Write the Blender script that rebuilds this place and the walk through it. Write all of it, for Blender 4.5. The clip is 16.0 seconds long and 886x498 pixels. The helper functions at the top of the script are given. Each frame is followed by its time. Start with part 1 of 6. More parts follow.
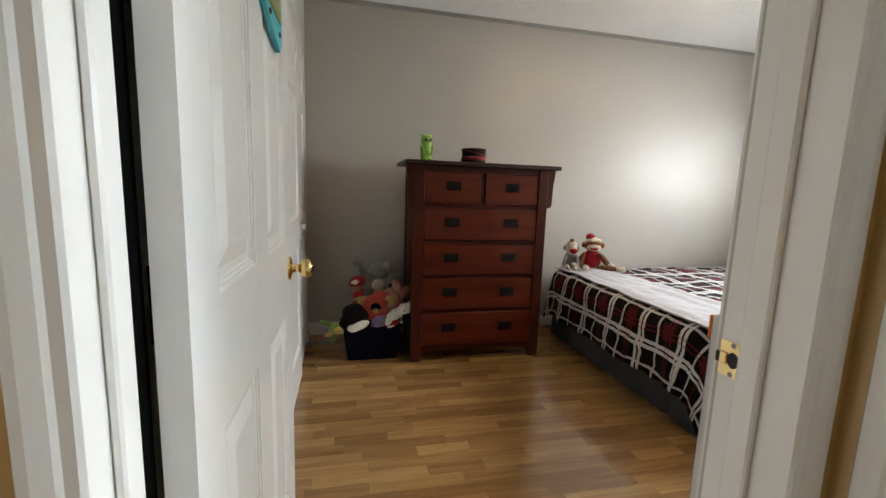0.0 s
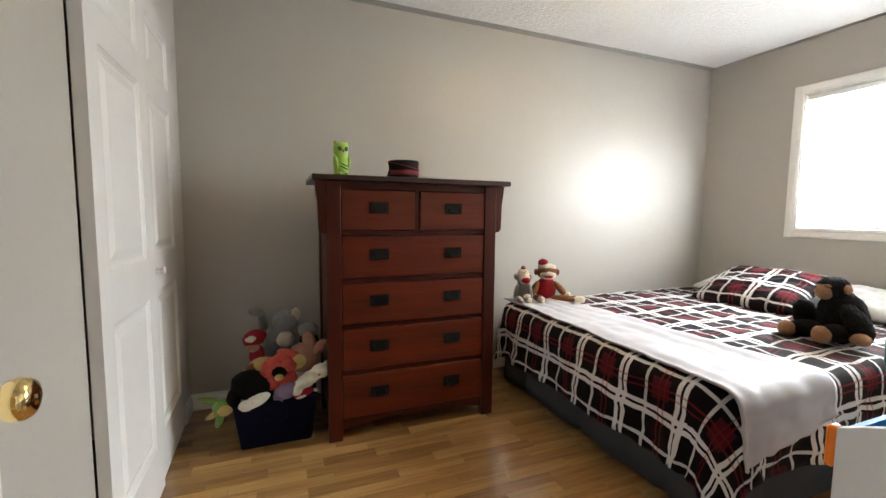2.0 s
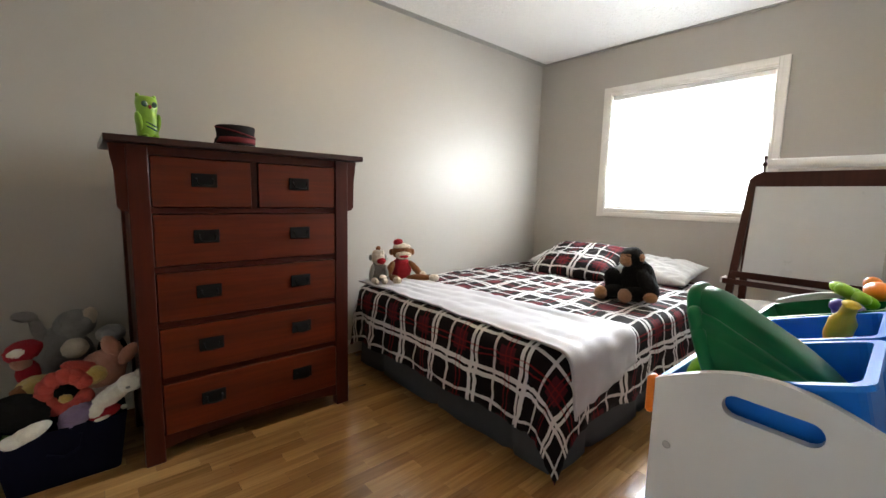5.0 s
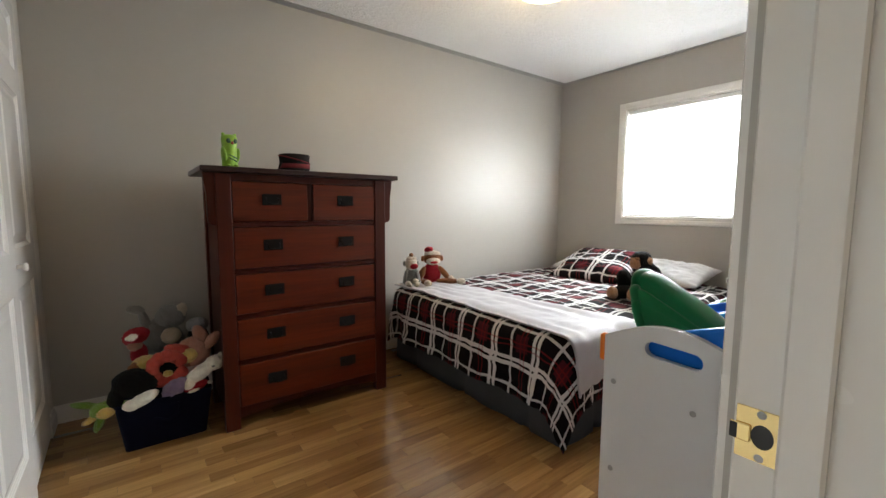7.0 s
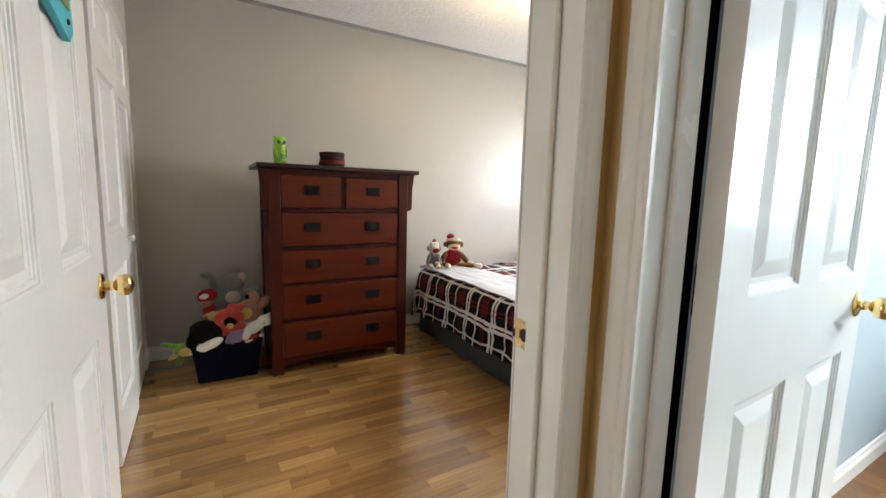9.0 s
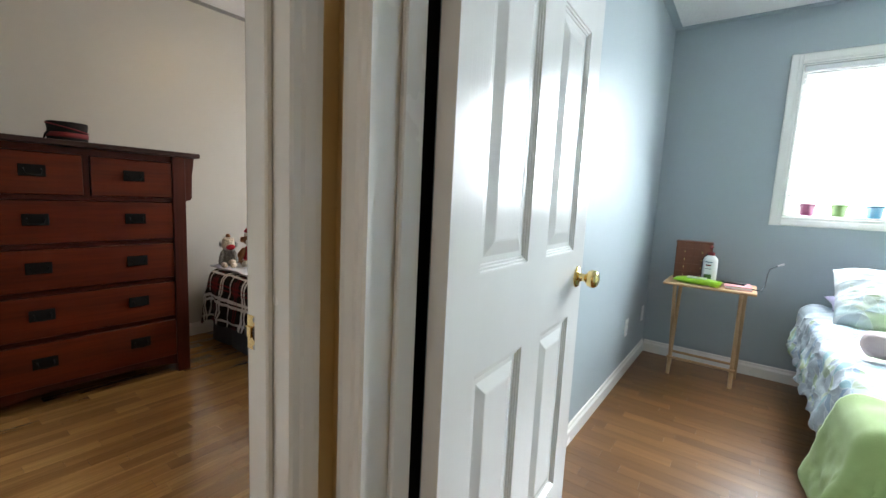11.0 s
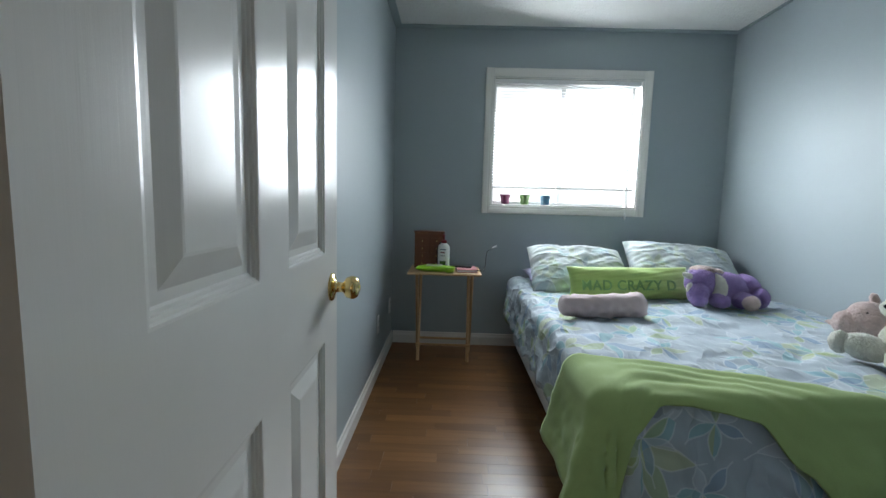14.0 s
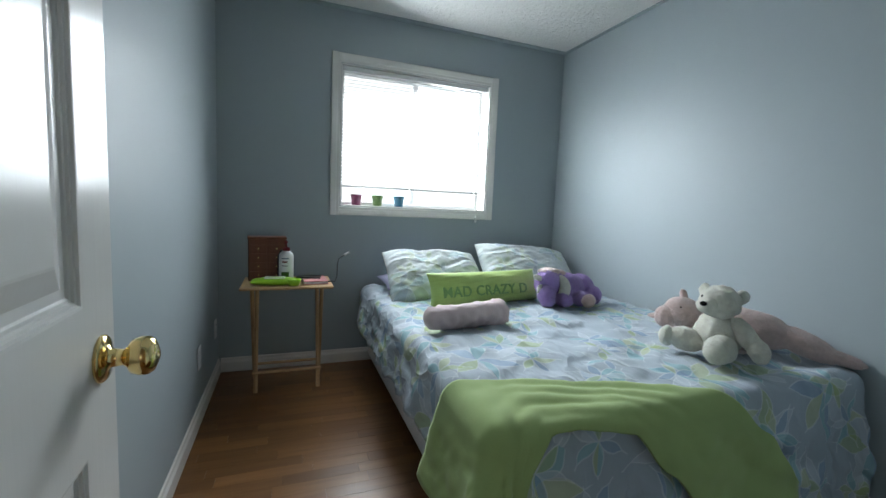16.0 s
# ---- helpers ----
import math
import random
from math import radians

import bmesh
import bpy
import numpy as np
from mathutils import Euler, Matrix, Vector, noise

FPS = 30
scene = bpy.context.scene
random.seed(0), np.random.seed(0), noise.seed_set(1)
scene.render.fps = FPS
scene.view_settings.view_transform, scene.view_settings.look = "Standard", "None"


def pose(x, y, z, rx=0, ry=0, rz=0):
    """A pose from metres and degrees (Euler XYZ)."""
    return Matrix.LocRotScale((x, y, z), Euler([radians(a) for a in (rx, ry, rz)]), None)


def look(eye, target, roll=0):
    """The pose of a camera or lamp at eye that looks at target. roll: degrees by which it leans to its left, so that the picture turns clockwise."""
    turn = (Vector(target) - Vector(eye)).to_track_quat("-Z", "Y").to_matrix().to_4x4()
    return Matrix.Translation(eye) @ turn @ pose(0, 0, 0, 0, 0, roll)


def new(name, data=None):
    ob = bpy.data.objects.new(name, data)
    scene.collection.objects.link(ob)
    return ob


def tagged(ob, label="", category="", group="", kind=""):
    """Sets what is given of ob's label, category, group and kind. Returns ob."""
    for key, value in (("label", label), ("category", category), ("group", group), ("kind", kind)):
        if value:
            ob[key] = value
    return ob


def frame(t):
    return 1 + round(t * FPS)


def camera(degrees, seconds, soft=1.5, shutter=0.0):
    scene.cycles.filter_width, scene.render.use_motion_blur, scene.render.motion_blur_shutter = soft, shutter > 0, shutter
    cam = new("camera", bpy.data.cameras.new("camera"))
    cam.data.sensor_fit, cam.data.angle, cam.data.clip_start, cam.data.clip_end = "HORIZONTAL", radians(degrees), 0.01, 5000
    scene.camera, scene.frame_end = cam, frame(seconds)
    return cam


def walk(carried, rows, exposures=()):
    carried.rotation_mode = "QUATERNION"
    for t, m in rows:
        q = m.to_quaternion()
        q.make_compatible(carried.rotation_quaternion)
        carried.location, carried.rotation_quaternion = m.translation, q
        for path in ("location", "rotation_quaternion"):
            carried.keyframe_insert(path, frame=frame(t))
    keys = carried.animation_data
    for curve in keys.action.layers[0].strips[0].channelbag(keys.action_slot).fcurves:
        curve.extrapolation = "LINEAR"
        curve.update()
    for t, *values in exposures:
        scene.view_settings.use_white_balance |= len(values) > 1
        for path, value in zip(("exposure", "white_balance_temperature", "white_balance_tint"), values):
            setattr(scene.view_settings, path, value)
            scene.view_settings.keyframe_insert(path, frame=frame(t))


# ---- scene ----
cam = camera(94.0, 16.0)
PATH = [
    (0, (0.298, 0.425, 1.15), (0.742, 2.355, 0.866), 2.0),
    (0.5, (0.323, 0.595, 1.136), (0.797, 2.521, 0.881), 2.2),
    (1, (0.377, 0.758, 1.14), (0.898, 2.676, 0.919), 2.0),
    (1.5, (0.434, 0.895, 1.142), (1.044, 2.79, 0.952), 1.2),
    (2, (0.489, 0.983, 1.154), (1.222, 2.836, 0.98), 0.6),
    (2.5, (0.521, 1.028, 1.135), (1.403, 2.815, 0.973), 0.4),
    (3, (0.551, 1.08, 1.135), (1.583, 2.782, 0.947), 0.8),
    (3.5, (0.562, 1.094, 1.129), (1.73, 2.703, 0.911), 1.6),
    (4, (0.573, 1.09, 1.134), (1.858, 2.602, 0.883), 2.5),
    (6.5, (0.434, 0.889, 1.118), (1.749, 2.381, 0.908), 0.5),
    (7, (0.373, 0.782, 1.135), (1.568, 2.373, 0.94), 0.3),
    (7.5, (0.343, 0.671, 1.159), (1.426, 2.341, 0.958), 0.4),
    (8, (0.344, 0.558, 1.166), (1.322, 2.289, 0.94), 0.8),
    (8.5, (0.355, 0.439, 1.163), (1.278, 2.197, 0.925), 1.1),
    (9, (0.364, 0.348, 1.159), (1.357, 2.066, 0.906), 1.5),
    (9.5, (0.387, 0.3, 1.151), (1.541, 1.911, 0.877), 1.8),
    (10, (0.438, 0.292, 1.135), (1.756, 1.771, 0.865), 2.6),
    (12.5, (0.624, 0.349, 1.137), (2.514, 0.971, 0.932), 1.3),
    (13, (0.668, 0.376, 1.123), (2.614, 0.796, 0.928), 1.3),
    (13.5, (0.745, 0.41, 1.114), (2.722, 0.633, 0.911), 1.5),
    (14, (0.835, 0.435, 1.114), (2.824, 0.467, 0.904), 1.6),
    (14.5, (0.919, 0.436, 1.122), (2.902, 0.279, 0.909), 1.8),
    (15, (0.996, 0.428, 1.131), (2.955, 0.088, 0.919), 1.9),
    (15.5, (1.07, 0.444, 1.141), (2.989, -0.081, 0.93), 2.2),
    (16, (1.114, 0.474, 1.141), (2.974, -0.234, 0.946), 2.5),
]
EXPOSURES = [(0.0, -0.32), (0.8, -0.34), (1.5, 0.0), (3.5, 0.15), (4.2, 0.05), (6.5, -0.30), (7.5, -0.27), (8.0, -0.05), (8.5, 0.10), (9.5, 0.15), (10.2, 0.0), (12.3, -1.35), (13.0, -1.82), (13.5, -1.90), (16.0, -1.98)]
walk(cam, [(t, look(eye, target, roll)) for t, eye, target, roll in PATH], EXPOSURES)

# ---- world and light ----
world = bpy.data.worlds.new("sky")
scene.world = world
world.use_nodes = True
wn = world.node_tree
sky = wn.nodes.new("ShaderNodeTexSky")
sky.sky_type, sky.sun_disc = "NISHITA", False
sky.sun_elevation, sky.sun_rotation = radians(48), radians(200)
wn.nodes["Background"].inputs["Strength"].default_value = 0.15
wn.links.new(sky.outputs[0], wn.nodes["Background"].inputs[0])


def area(name, eye, target, sx, sy, watts, colour):
    lamp = bpy.data.lights.new(name, "AREA")
    lamp.shape, lamp.size, lamp.size_y, lamp.energy, lamp.color = "RECTANGLE", sx, sy, watts, colour
    ob = new(name, lamp)
    ob.matrix_world = look(eye, target)
    return ob


# the high sky outside the two bedroom windows
area("skylight", (4.80, 2.75, 2.40), (4.10, 2.30, 1.56), 1.2, 0.9, 640, (0.88, 0.95, 1.0))
area("skylight", (4.80, -0.30, 2.45), (4.10, -0.45, 1.61), 1.2, 0.9, 500, (0.84, 0.93, 1.0))
# daylight standing in the two window openings and in an added hall opening
area("daylight", (4.19, 2.33, 1.5525), (3.19, 2.50, 1.98), 1.10, 0.78, 96, (0.91, 0.96, 1.0))
area("daylight", (4.19, -0.429, 1.63), (3.19, -0.80, 1.40), 1.06, 0.84, 205, (0.84, 0.93, 1.0))
# hall daylight from behind, let in by a made-up opening out of view
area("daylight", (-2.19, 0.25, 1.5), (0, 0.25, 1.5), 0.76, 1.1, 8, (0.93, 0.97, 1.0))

# ---- materials ----


class Nodes:
    """A small wrapper round a node tree."""

    def __init__(self, name):
        self.mat = bpy.data.materials.new(name)
        self.mat.use_nodes = True
        self.t = self.mat.node_tree
        self.bsdf = self.t.nodes["Principled BSDF"]

    def n(self, kind, **values):
        node = self.t.nodes.new("ShaderNode" + kind)
        for key, value in values.items():
            if key == "op":
                node.operation = value
            elif key == "mix":
                node.data_type, node.blend_type = "RGBA", value
            elif key == "dim":
                if kind == "TexVoronoi":
                    node.voronoi_dimensions = value
                else:
                    node.noise_dimensions = value
        return node

    def link(self, a, b):
        self.t.links.new(a, b)

    def put(self, socket, value):
        if isinstance(value, bpy.types.NodeSocket):
            self.link(value, socket)
        else:
            socket.default_value = value

    def math(self, op, a, b=0.0, c=0.0):
        node = self.n("Math", op=op)
        for k, value in enumerate((a, b, c)):
            self.put(node.inputs[k], value)
        return node.outputs[0]

    def mixed(self, f, a, b, blend="MIX"):
        node = self.n("Mix", mix=blend)
        self.put(node.inputs[0], f)
        for k, value in ((6, a), (7, b)):
            self.put(node.inputs[k], (*value, 1) if isinstance(value, tuple) and len(value) == 3 else value)
        return node.outputs[2]

    def coords(self, which="Object", scale=(1, 1, 1), shift=None):
        node = self.n("TexCoord")
        m = self.n("Mapping")
        m.inputs["Scale"].default_value = scale
        self.link(node.outputs[which], m.inputs["Vector"])
        if shift is not None:
            self.link(shift, m.inputs["Location"])
        return m.outputs[0]

    def noise(self, vec, scale, detail=3.0, rough=0.55):
        node = self.n("TexNoise")
        node.inputs["Scale"].default_value, node.inputs["Detail"].default_value = scale, detail
        node.inputs["Roughness"].default_value = rough
        self.link(vec, node.inputs["Vector"])
        return node.outputs["Fac"]

    def ramp(self, f, stops, mode="LINEAR"):
        node = self.n("ValToRGB")
        r = node.color_ramp
        r.interpolation = mode
        while len(r.elements) < len(stops):
            r.elements.new(0.5)
        for e, (p, c) in zip(r.elements, stops):
            e.position, e.color = p, (*c, 1)
        self.link(f, node.inputs[0])
        return node.outputs[0]

    def bump(self, height, strength, distance=0.01):
        node = self.n("Bump")
        node.inputs["Strength"].default_value, node.inputs["Distance"].default_value = strength, distance
        self.link(height, node.inputs["Height"])
        self.link(node.outputs[0], self.bsdf.inputs["Normal"])

    def end(self, colour, rough, metal=0.0, spec=0.5, sheen=0.0, coat=0.0):
        self.put(self.bsdf.inputs["Base Color"], (*colour, 1) if isinstance(colour, tuple) and len(colour) == 3 else colour)
        self.put(self.bsdf.inputs["Roughness"], rough)
        self.bsdf.inputs["Metallic"].default_value = metal
        self.bsdf.inputs["Specular IOR Level"].default_value = spec
        self.bsdf.inputs["Sheen Weight"].default_value = sheen
        self.bsdf.inputs["Coat Weight"].default_value = coat
        self.bsdf.inputs["Coat Roughness"].default_value = 0.15
        return self.mat


def tone(c, f):
    return tuple(min(1.0, v * f) for v in c)


def plain(name, colour, rough=0.5, metal=0.0, vary=0.12, scale=9.0, bump=0.05, fine=120.0, spec=0.5, sheen=0.0, coat=0.0, uneven=0.14):
    """Paint, plastic, metal or cloth of one colour with soft stains and a fine grain."""
    m = Nodes(name)
    v = m.coords()
    big, small = m.noise(v, scale, 4.0), m.noise(v, fine, 2.0)
    colour_out = m.mixed(big, tone(colour, 1 - vary), tone(colour, 1 + vary))
    m.bump(small, bump, 0.004)
    r = m.math("MULTIPLY_ADD", big, uneven, rough - uneven / 2)
    return m.end(colour_out, r, metal, spec, sheen, coat)


def wall_paint(name, colour, rough, gloss=0.42):
    """Rolled satin wall paint with a faint orange peel."""
    m = Nodes(name)
    v = m.coords()
    big = m.noise(v, 1.3, 3.0)
    scuff = m.noise(v, 14.0, 5.0)
    c = m.mixed(m.math("MULTIPLY_ADD", scuff, 0.4, m.math("MULTIPLY", big, 0.6)), tone(colour, 0.96), tone(colour, 1.04))
    m.bump(m.noise(v, 160.0, 2.0), 0.05, 0.003)
    return m.end(c, m.math("MULTIPLY_ADD", scuff, 0.1, rough - 0.05), 0.0, gloss)


def door_paint(name):
    """Semi-gloss white over an embossed wood grain."""
    m = Nodes(name)
    v = m.coords("Object", (90, 90, 3.0))
    grain = m.noise(v, 1.0, 4.0, 0.65)
    dirt = m.noise(m.coords(), 5.0, 5.0)
    m.bump(grain, 0.14, 0.002)
    return m.end(m.mixed(dirt, (0.74, 0.73, 0.70), (0.82, 0.81, 0.79)), m.math("MULTIPLY_ADD", grain, 0.08, 0.19), 0.0, 0.5)


def popcorn(name):
    m = Nodes(name)
    v = m.coords()
    lumps = m.noise(v, 42.0, 4.0, 0.62)
    m.bump(m.math("POWER", lumps, 1.6), 0.9, 0.014)
    return m.end(m.mixed(m.noise(v, 2.0), (0.80, 0.79, 0.77), (0.86, 0.85, 0.83)), 0.9, 0.0, 0.2)


def timber(name, dark, light, rough, along=0, piece="", stretch=9.0, coat=0.0, spread=1.0, spec=0.5):
    """Wood with its grain along one axis. piece: '' for one board, 'object' or 'island' for boards that differ."""
    m = Nodes(name)
    scale = [70.0, 70.0, 70.0]
    scale[along] = 70.0 / stretch / 2
    shift = None
    rnd = None
    if piece:
        rnd = m.n("ObjectInfo").outputs["Random"] if piece == "object" else m.n("NewGeometry").outputs["Random Per Island"]
        comb = m.n("CombineXYZ")
        for k in range(3):
            m.link(m.math("MULTIPLY", rnd, 37.0 + 11 * k), comb.inputs[k])
        shift = comb.outputs[0]
    v = m.coords("Object", tuple(scale), shift)
    grain = m.noise(v, 1.0, 5.0, 0.6)
    low = m.noise(m.coords("Object", tuple(s / 7 for s in scale), shift), 1.0, 3.0, 0.5)
    streak = m.math("MULTIPLY_ADD", grain, 0.45, m.math("MULTIPLY", low, 0.55))
    c = m.ramp(streak, [(0.28, dark), (0.5, tuple((a + b) / 2 for a, b in zip(dark, light))), (0.72, light)])
    if rnd is not None:
        c = m.mixed(m.math("MULTIPLY", rnd, 1.0), c, m.mixed(1.0, c, (1 - 0.42 * spread, 1 - 0.47 * spread, 1 - 0.52 * spread), "MULTIPLY"))
    m.bump(grain, 0.06, 0.002)
    return m.end(c, m.math("MULTIPLY_ADD", grain, 0.12, rough - 0.06), 0.0, spec, 0.0, coat)


def plaid(name):
    """Printed plaid cloth: near-black and burgundy checks, white bands in pairs, thin red lines."""
    m = Nodes(name)
    sep = m.n("SeparateXYZ")
    flat = m.coords("UV")
    sway = m.n("TexNoise")
    sway.inputs["Scale"].default_value = 4.5
    m.link(flat, sway.inputs["Vector"])
    warp = m.n("VectorMath", op="MULTIPLY_ADD")
    m.link(sway.outputs["Color"], warp.inputs[0])
    warp.inputs[1].default_value = (0.016, 0.016, 0)
    m.link(flat, warp.inputs[2])
    m.link(warp.outputs[0], sep.inputs[0])
    bands, tints = [], []
    for k, (period, off) in enumerate(((0.300, 0.063), (0.285, 0.248))):
        f = m.math("FRACT", m.math("DIVIDE", m.math("ADD", sep.outputs[k], off + 20 * period), period))
        bands.append(m.ramp(f, [(0.0, (1, 1, 1)), (0.062, (0, 0, 0)), (0.100, (1, 1, 1)), (0.165, (0, 0, 0)), (0.64, (0.85, 0.85, 0.85)), (0.685, (0, 0, 0))], "CONSTANT"))
        tints.append(m.ramp(f, [(0.0, (0, 0, 0)), (0.19, (0.1, 0.1, 0.1)), (0.27, (0.55, 0.55, 0.55)), (0.33, (1, 0, 0)), (0.352, (0.55, 0.55, 0.55)), (0.42, (1, 0, 0)), (0.442, (0.55, 0.55, 0.55)), (0.56, (0.1, 0.1, 0.1))], "CONSTANT"))
    white = m.math("MAXIMUM", m.math("MULTIPLY", bands[0], 0.86), m.math("MULTIPLY", bands[1], 0.86))
    s0, s1 = m.n("SeparateColor"), m.n("SeparateColor")
    m.link(tints[0], s0.inputs[0])
    m.link(tints[1], s1.inputs[0])
    wine = m.math("MULTIPLY", s0.outputs[1], s1.outputs[1])
    red = m.math("SUBTRACT", m.math("MAXIMUM", s0.outputs[0], s1.outputs[0]), m.math("MAXIMUM", s0.outputs[1], s1.outputs[1]))
    base = m.mixed(m.math("GREATER_THAN", wine, 0.25), (0.008, 0.005, 0.006), (0.075, 0.009, 0.015))
    c = m.mixed(white, base, (0.80, 0.78, 0.77))
    c = m.mixed(m.math("MULTIPLY", m.math("GREATER_THAN", red, 0.3), 0.6), c, (0.26, 0.014, 0.018))
    weave = m.noise(m.coords("UV"), 700.0, 1.0)
    m.bump(weave, 0.12, 0.002)
    return m.end(m.mixed(m.noise(m.coords("UV"), 30.0), c, m.mixed(1.0, c, (0.86, 0.86, 0.86), "MULTIPLY")), 0.85, 0.0, 0.12, 0.02)


def floral(name, ink=0.55, low=(0.33, 0.385, 0.44), high=(0.42, 0.475, 0.525)):
    """Blue-grey cotton printed with outlined five-petal leaves in teal, green and blue."""
    m = Nodes(name)
    uv = m.coords("UV")
    c = m.mixed(m.noise(uv, 4.0), low, high)
    for k, (scale, turn, petals, size) in enumerate(((2.9, 0.4, 7, 0.165), (4.1, 1.9, 6, 0.098))):
        vor = m.n("TexVoronoi", dim="2D")
        vor.inputs["Scale"].default_value = scale
        vor.inputs["Randomness"].default_value = 0.75
        add = m.n("Mapping")
        add.inputs["Location"].default_value = (0.37 * k, 0.21 * k, 0)
        m.link(uv, add.inputs["Vector"])
        m.link(add.outputs[0], vor.inputs["Vector"])
        sub = m.n("VectorMath", op="SUBTRACT")
        m.link(add.outputs[0], sub.inputs[0])
        m.link(vor.outputs["Position"], sub.inputs[1])
        s = m.n("SeparateXYZ")
        m.link(sub.outputs[0], s.inputs[0])
        r = m.math("SQRT", m.math("ADD", m.math("MULTIPLY", s.outputs[0], s.outputs[0]), m.math("MULTIPLY", s.outputs[1], s.outputs[1])))
        hue = m.n("SeparateColor")
        m.link(vor.outputs["Color"], hue.inputs[0])
        ang = m.math("ADD", m.math("ARCTAN2", s.outputs[1], s.outputs[0]), m.math("MULTIPLY_ADD", hue.outputs[1], 6.0, turn))
        saw = m.math("ABSOLUTE", m.math("SUBTRACT", m.math("FRACT", m.math("MULTIPLY", ang, petals / math.tau)), 0.5))
        half = m.math("MULTIPLY", saw, math.tau / petals)
        across = m.math("MULTIPLY", r, m.math("SINE", half))
        t = m.math("DIVIDE", m.math("MULTIPLY", r, m.math("COSINE", half)), size)
        width = m.math("MULTIPLY", m.math("SINE", m.math("MULTIPLY", m.math("MINIMUM", m.math("MAXIMUM", t, 0.0), 1.0), math.pi)), size * 0.185)
        edge = m.math("SUBTRACT", m.math("ABSOLUTE", across), width)
        inside = m.math("MULTIPLY", m.math("LESS_THAN", edge, 0.0), m.math("LESS_THAN", t, 1.0))
        line = m.math("MULTIPLY", m.math("LESS_THAN", m.math("ABSOLUTE", edge), 0.0024), m.math("LESS_THAN", t, 1.25))
        pick = m.math("FRACT", m.math("ADD", hue.outputs[0], m.math("MULTIPLY", m.math("FLOOR", m.math("MULTIPLY", ang, petals / math.tau)), 0.37)))
        tint = m.ramp(pick, [(0.0, (0.50, 0.56, 0.61)), (0.2, (0.20, 0.44, 0.48)), (0.42, (0.36, 0.46, 0.16)), (0.60, (0.20, 0.31, 0.47)), (0.78, (0.52, 0.58, 0.60)), (0.9, (0.46, 0.52, 0.24))], "CONSTANT")
        c = m.mixed(m.math("MULTIPLY", inside, ink), c, tint)
        c = m.mixed(m.math("MULTIPLY", line, 0.38), c, (0.74, 0.78, 0.78))
    # long soft creases of slept-on cotton, over the fine weave
    stretch = m.n("Mapping")
    stretch.inputs["Scale"].default_value = (1.0, 2.1, 1.0)
    stretch.inputs["Rotation"].default_value = (0, 0, 0.5)
    m.link(uv, stretch.inputs["Vector"])
    ridge = m.math("ABSOLUTE", m.math("SUBTRACT", m.noise(stretch.outputs[0], 2.6, 2.5, 0.5), 0.5))
    crease = m.math("SUBTRACT", 1.0, m.math("MINIMUM", m.math("MULTIPLY", ridge, 7.0), 1.0))
    m.bump(m.math("MULTIPLY_ADD", m.noise(uv, 600.0, 1.0), 0.01, m.math("POWER", crease, 1.6)), 0.75, 0.014)
    return m.end(c, 0.75, 0.0, 0.3, 0.1)


def fur(name, colour, vary=0.25):
    m = Nodes(name)
    v = m.coords()
    tuft = m.noise(v, 62.0, 3.0, 0.6)
    m.bump(m.math("MULTIPLY_ADD", tuft, 1.3, m.noise(v, 190.0, 5.0, 0.75)), 0.85, 0.012)
    c = m.mixed(m.noise(v, 40.0, 4.0), tone(colour, 1 - vary), tone(colour, 1 + vary))
    return m.end(c, 0.95, 0.0, 0.1, 0.5 * min(1.0, 0.02 + 2 * colour[1]))


def glassy(name):
    m = bpy.data.materials.new(name)
    m.use_nodes = True
    t = m.node_tree
    t.nodes.remove(t.nodes["Principled BSDF"])
    g, c, mix = t.nodes.new("ShaderNodeBsdfGlossy"), t.nodes.new("ShaderNodeBsdfTransparent"), t.nodes.new("ShaderNodeMixShader")
    g.inputs["Roughness"].default_value = 0.02
    mix.inputs[0].default_value = 0.05
    t.links.new(c.outputs[0], mix.inputs[1])
    t.links.new(g.outputs[0], mix.inputs[2])
    t.links.new(mix.outputs[0], t.nodes["Material Output"].inputs[0])
    return m


def glowing(name, colour, strength):
    m = Nodes(name)
    m.bsdf.inputs["Emission Color"].default_value = (*colour, 1)
    m.bsdf.inputs["Emission Strength"].default_value = strength
    return m.end((0.9, 0.88, 0.82), 0.3)


WALL_A = wall_paint("greige_wall_paint", (0.44, 0.416, 0.376), 0.38, 0.34)
WALL_B = wall_paint("blue_grey_wall_paint", (0.345, 0.395, 0.415), 0.48)
WALL_H = wall_paint("hall_wall_paint", (0.72, 0.54, 0.29), 0.5)
CEIL = popcorn("textured_ceiling")
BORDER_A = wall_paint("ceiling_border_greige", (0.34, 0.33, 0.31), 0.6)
DOOR = door_paint("white_door_paint")
# black for the unlit hinge gap: its shade put into the colour
GAP_SHADE = plain("door_gap_shade", (0.004, 0.004, 0.004), 0.9, spec=0.05)
TRIM = plain("white_trim_paint", (0.78, 0.76, 0.72), 0.27, vary=0.03, scale=3, bump=0.03, fine=60, uneven=0.04)
BRASS = plain("polished_brass", (0.86, 0.66, 0.30), 0.13, metal=1.0, vary=0.08, bump=0.01)
STEEL = plain("grey_screw_metal", (0.34, 0.34, 0.34), 0.4, metal=0.6)
IRON = plain("black_iron", (0.005, 0.005, 0.005), 0.6, metal=0.0, bump=0.12, spec=0.12)
CHERRY = timber("cherry_stained_wood", (0.026, 0.0035, 0.0016), (0.068, 0.0095, 0.0030), 0.38, along=2, spec=0.22)
CHERRY_X = timber("cherry_stained_front", (0.035, 0.0044, 0.0012), (0.132, 0.0195, 0.0032), 0.38, along=0, spec=0.25)
CHERRY_TOP = timber("dark_cherry_top", (0.016, 0.004, 0.003), (0.036, 0.009, 0.006), 0.33, along=0)
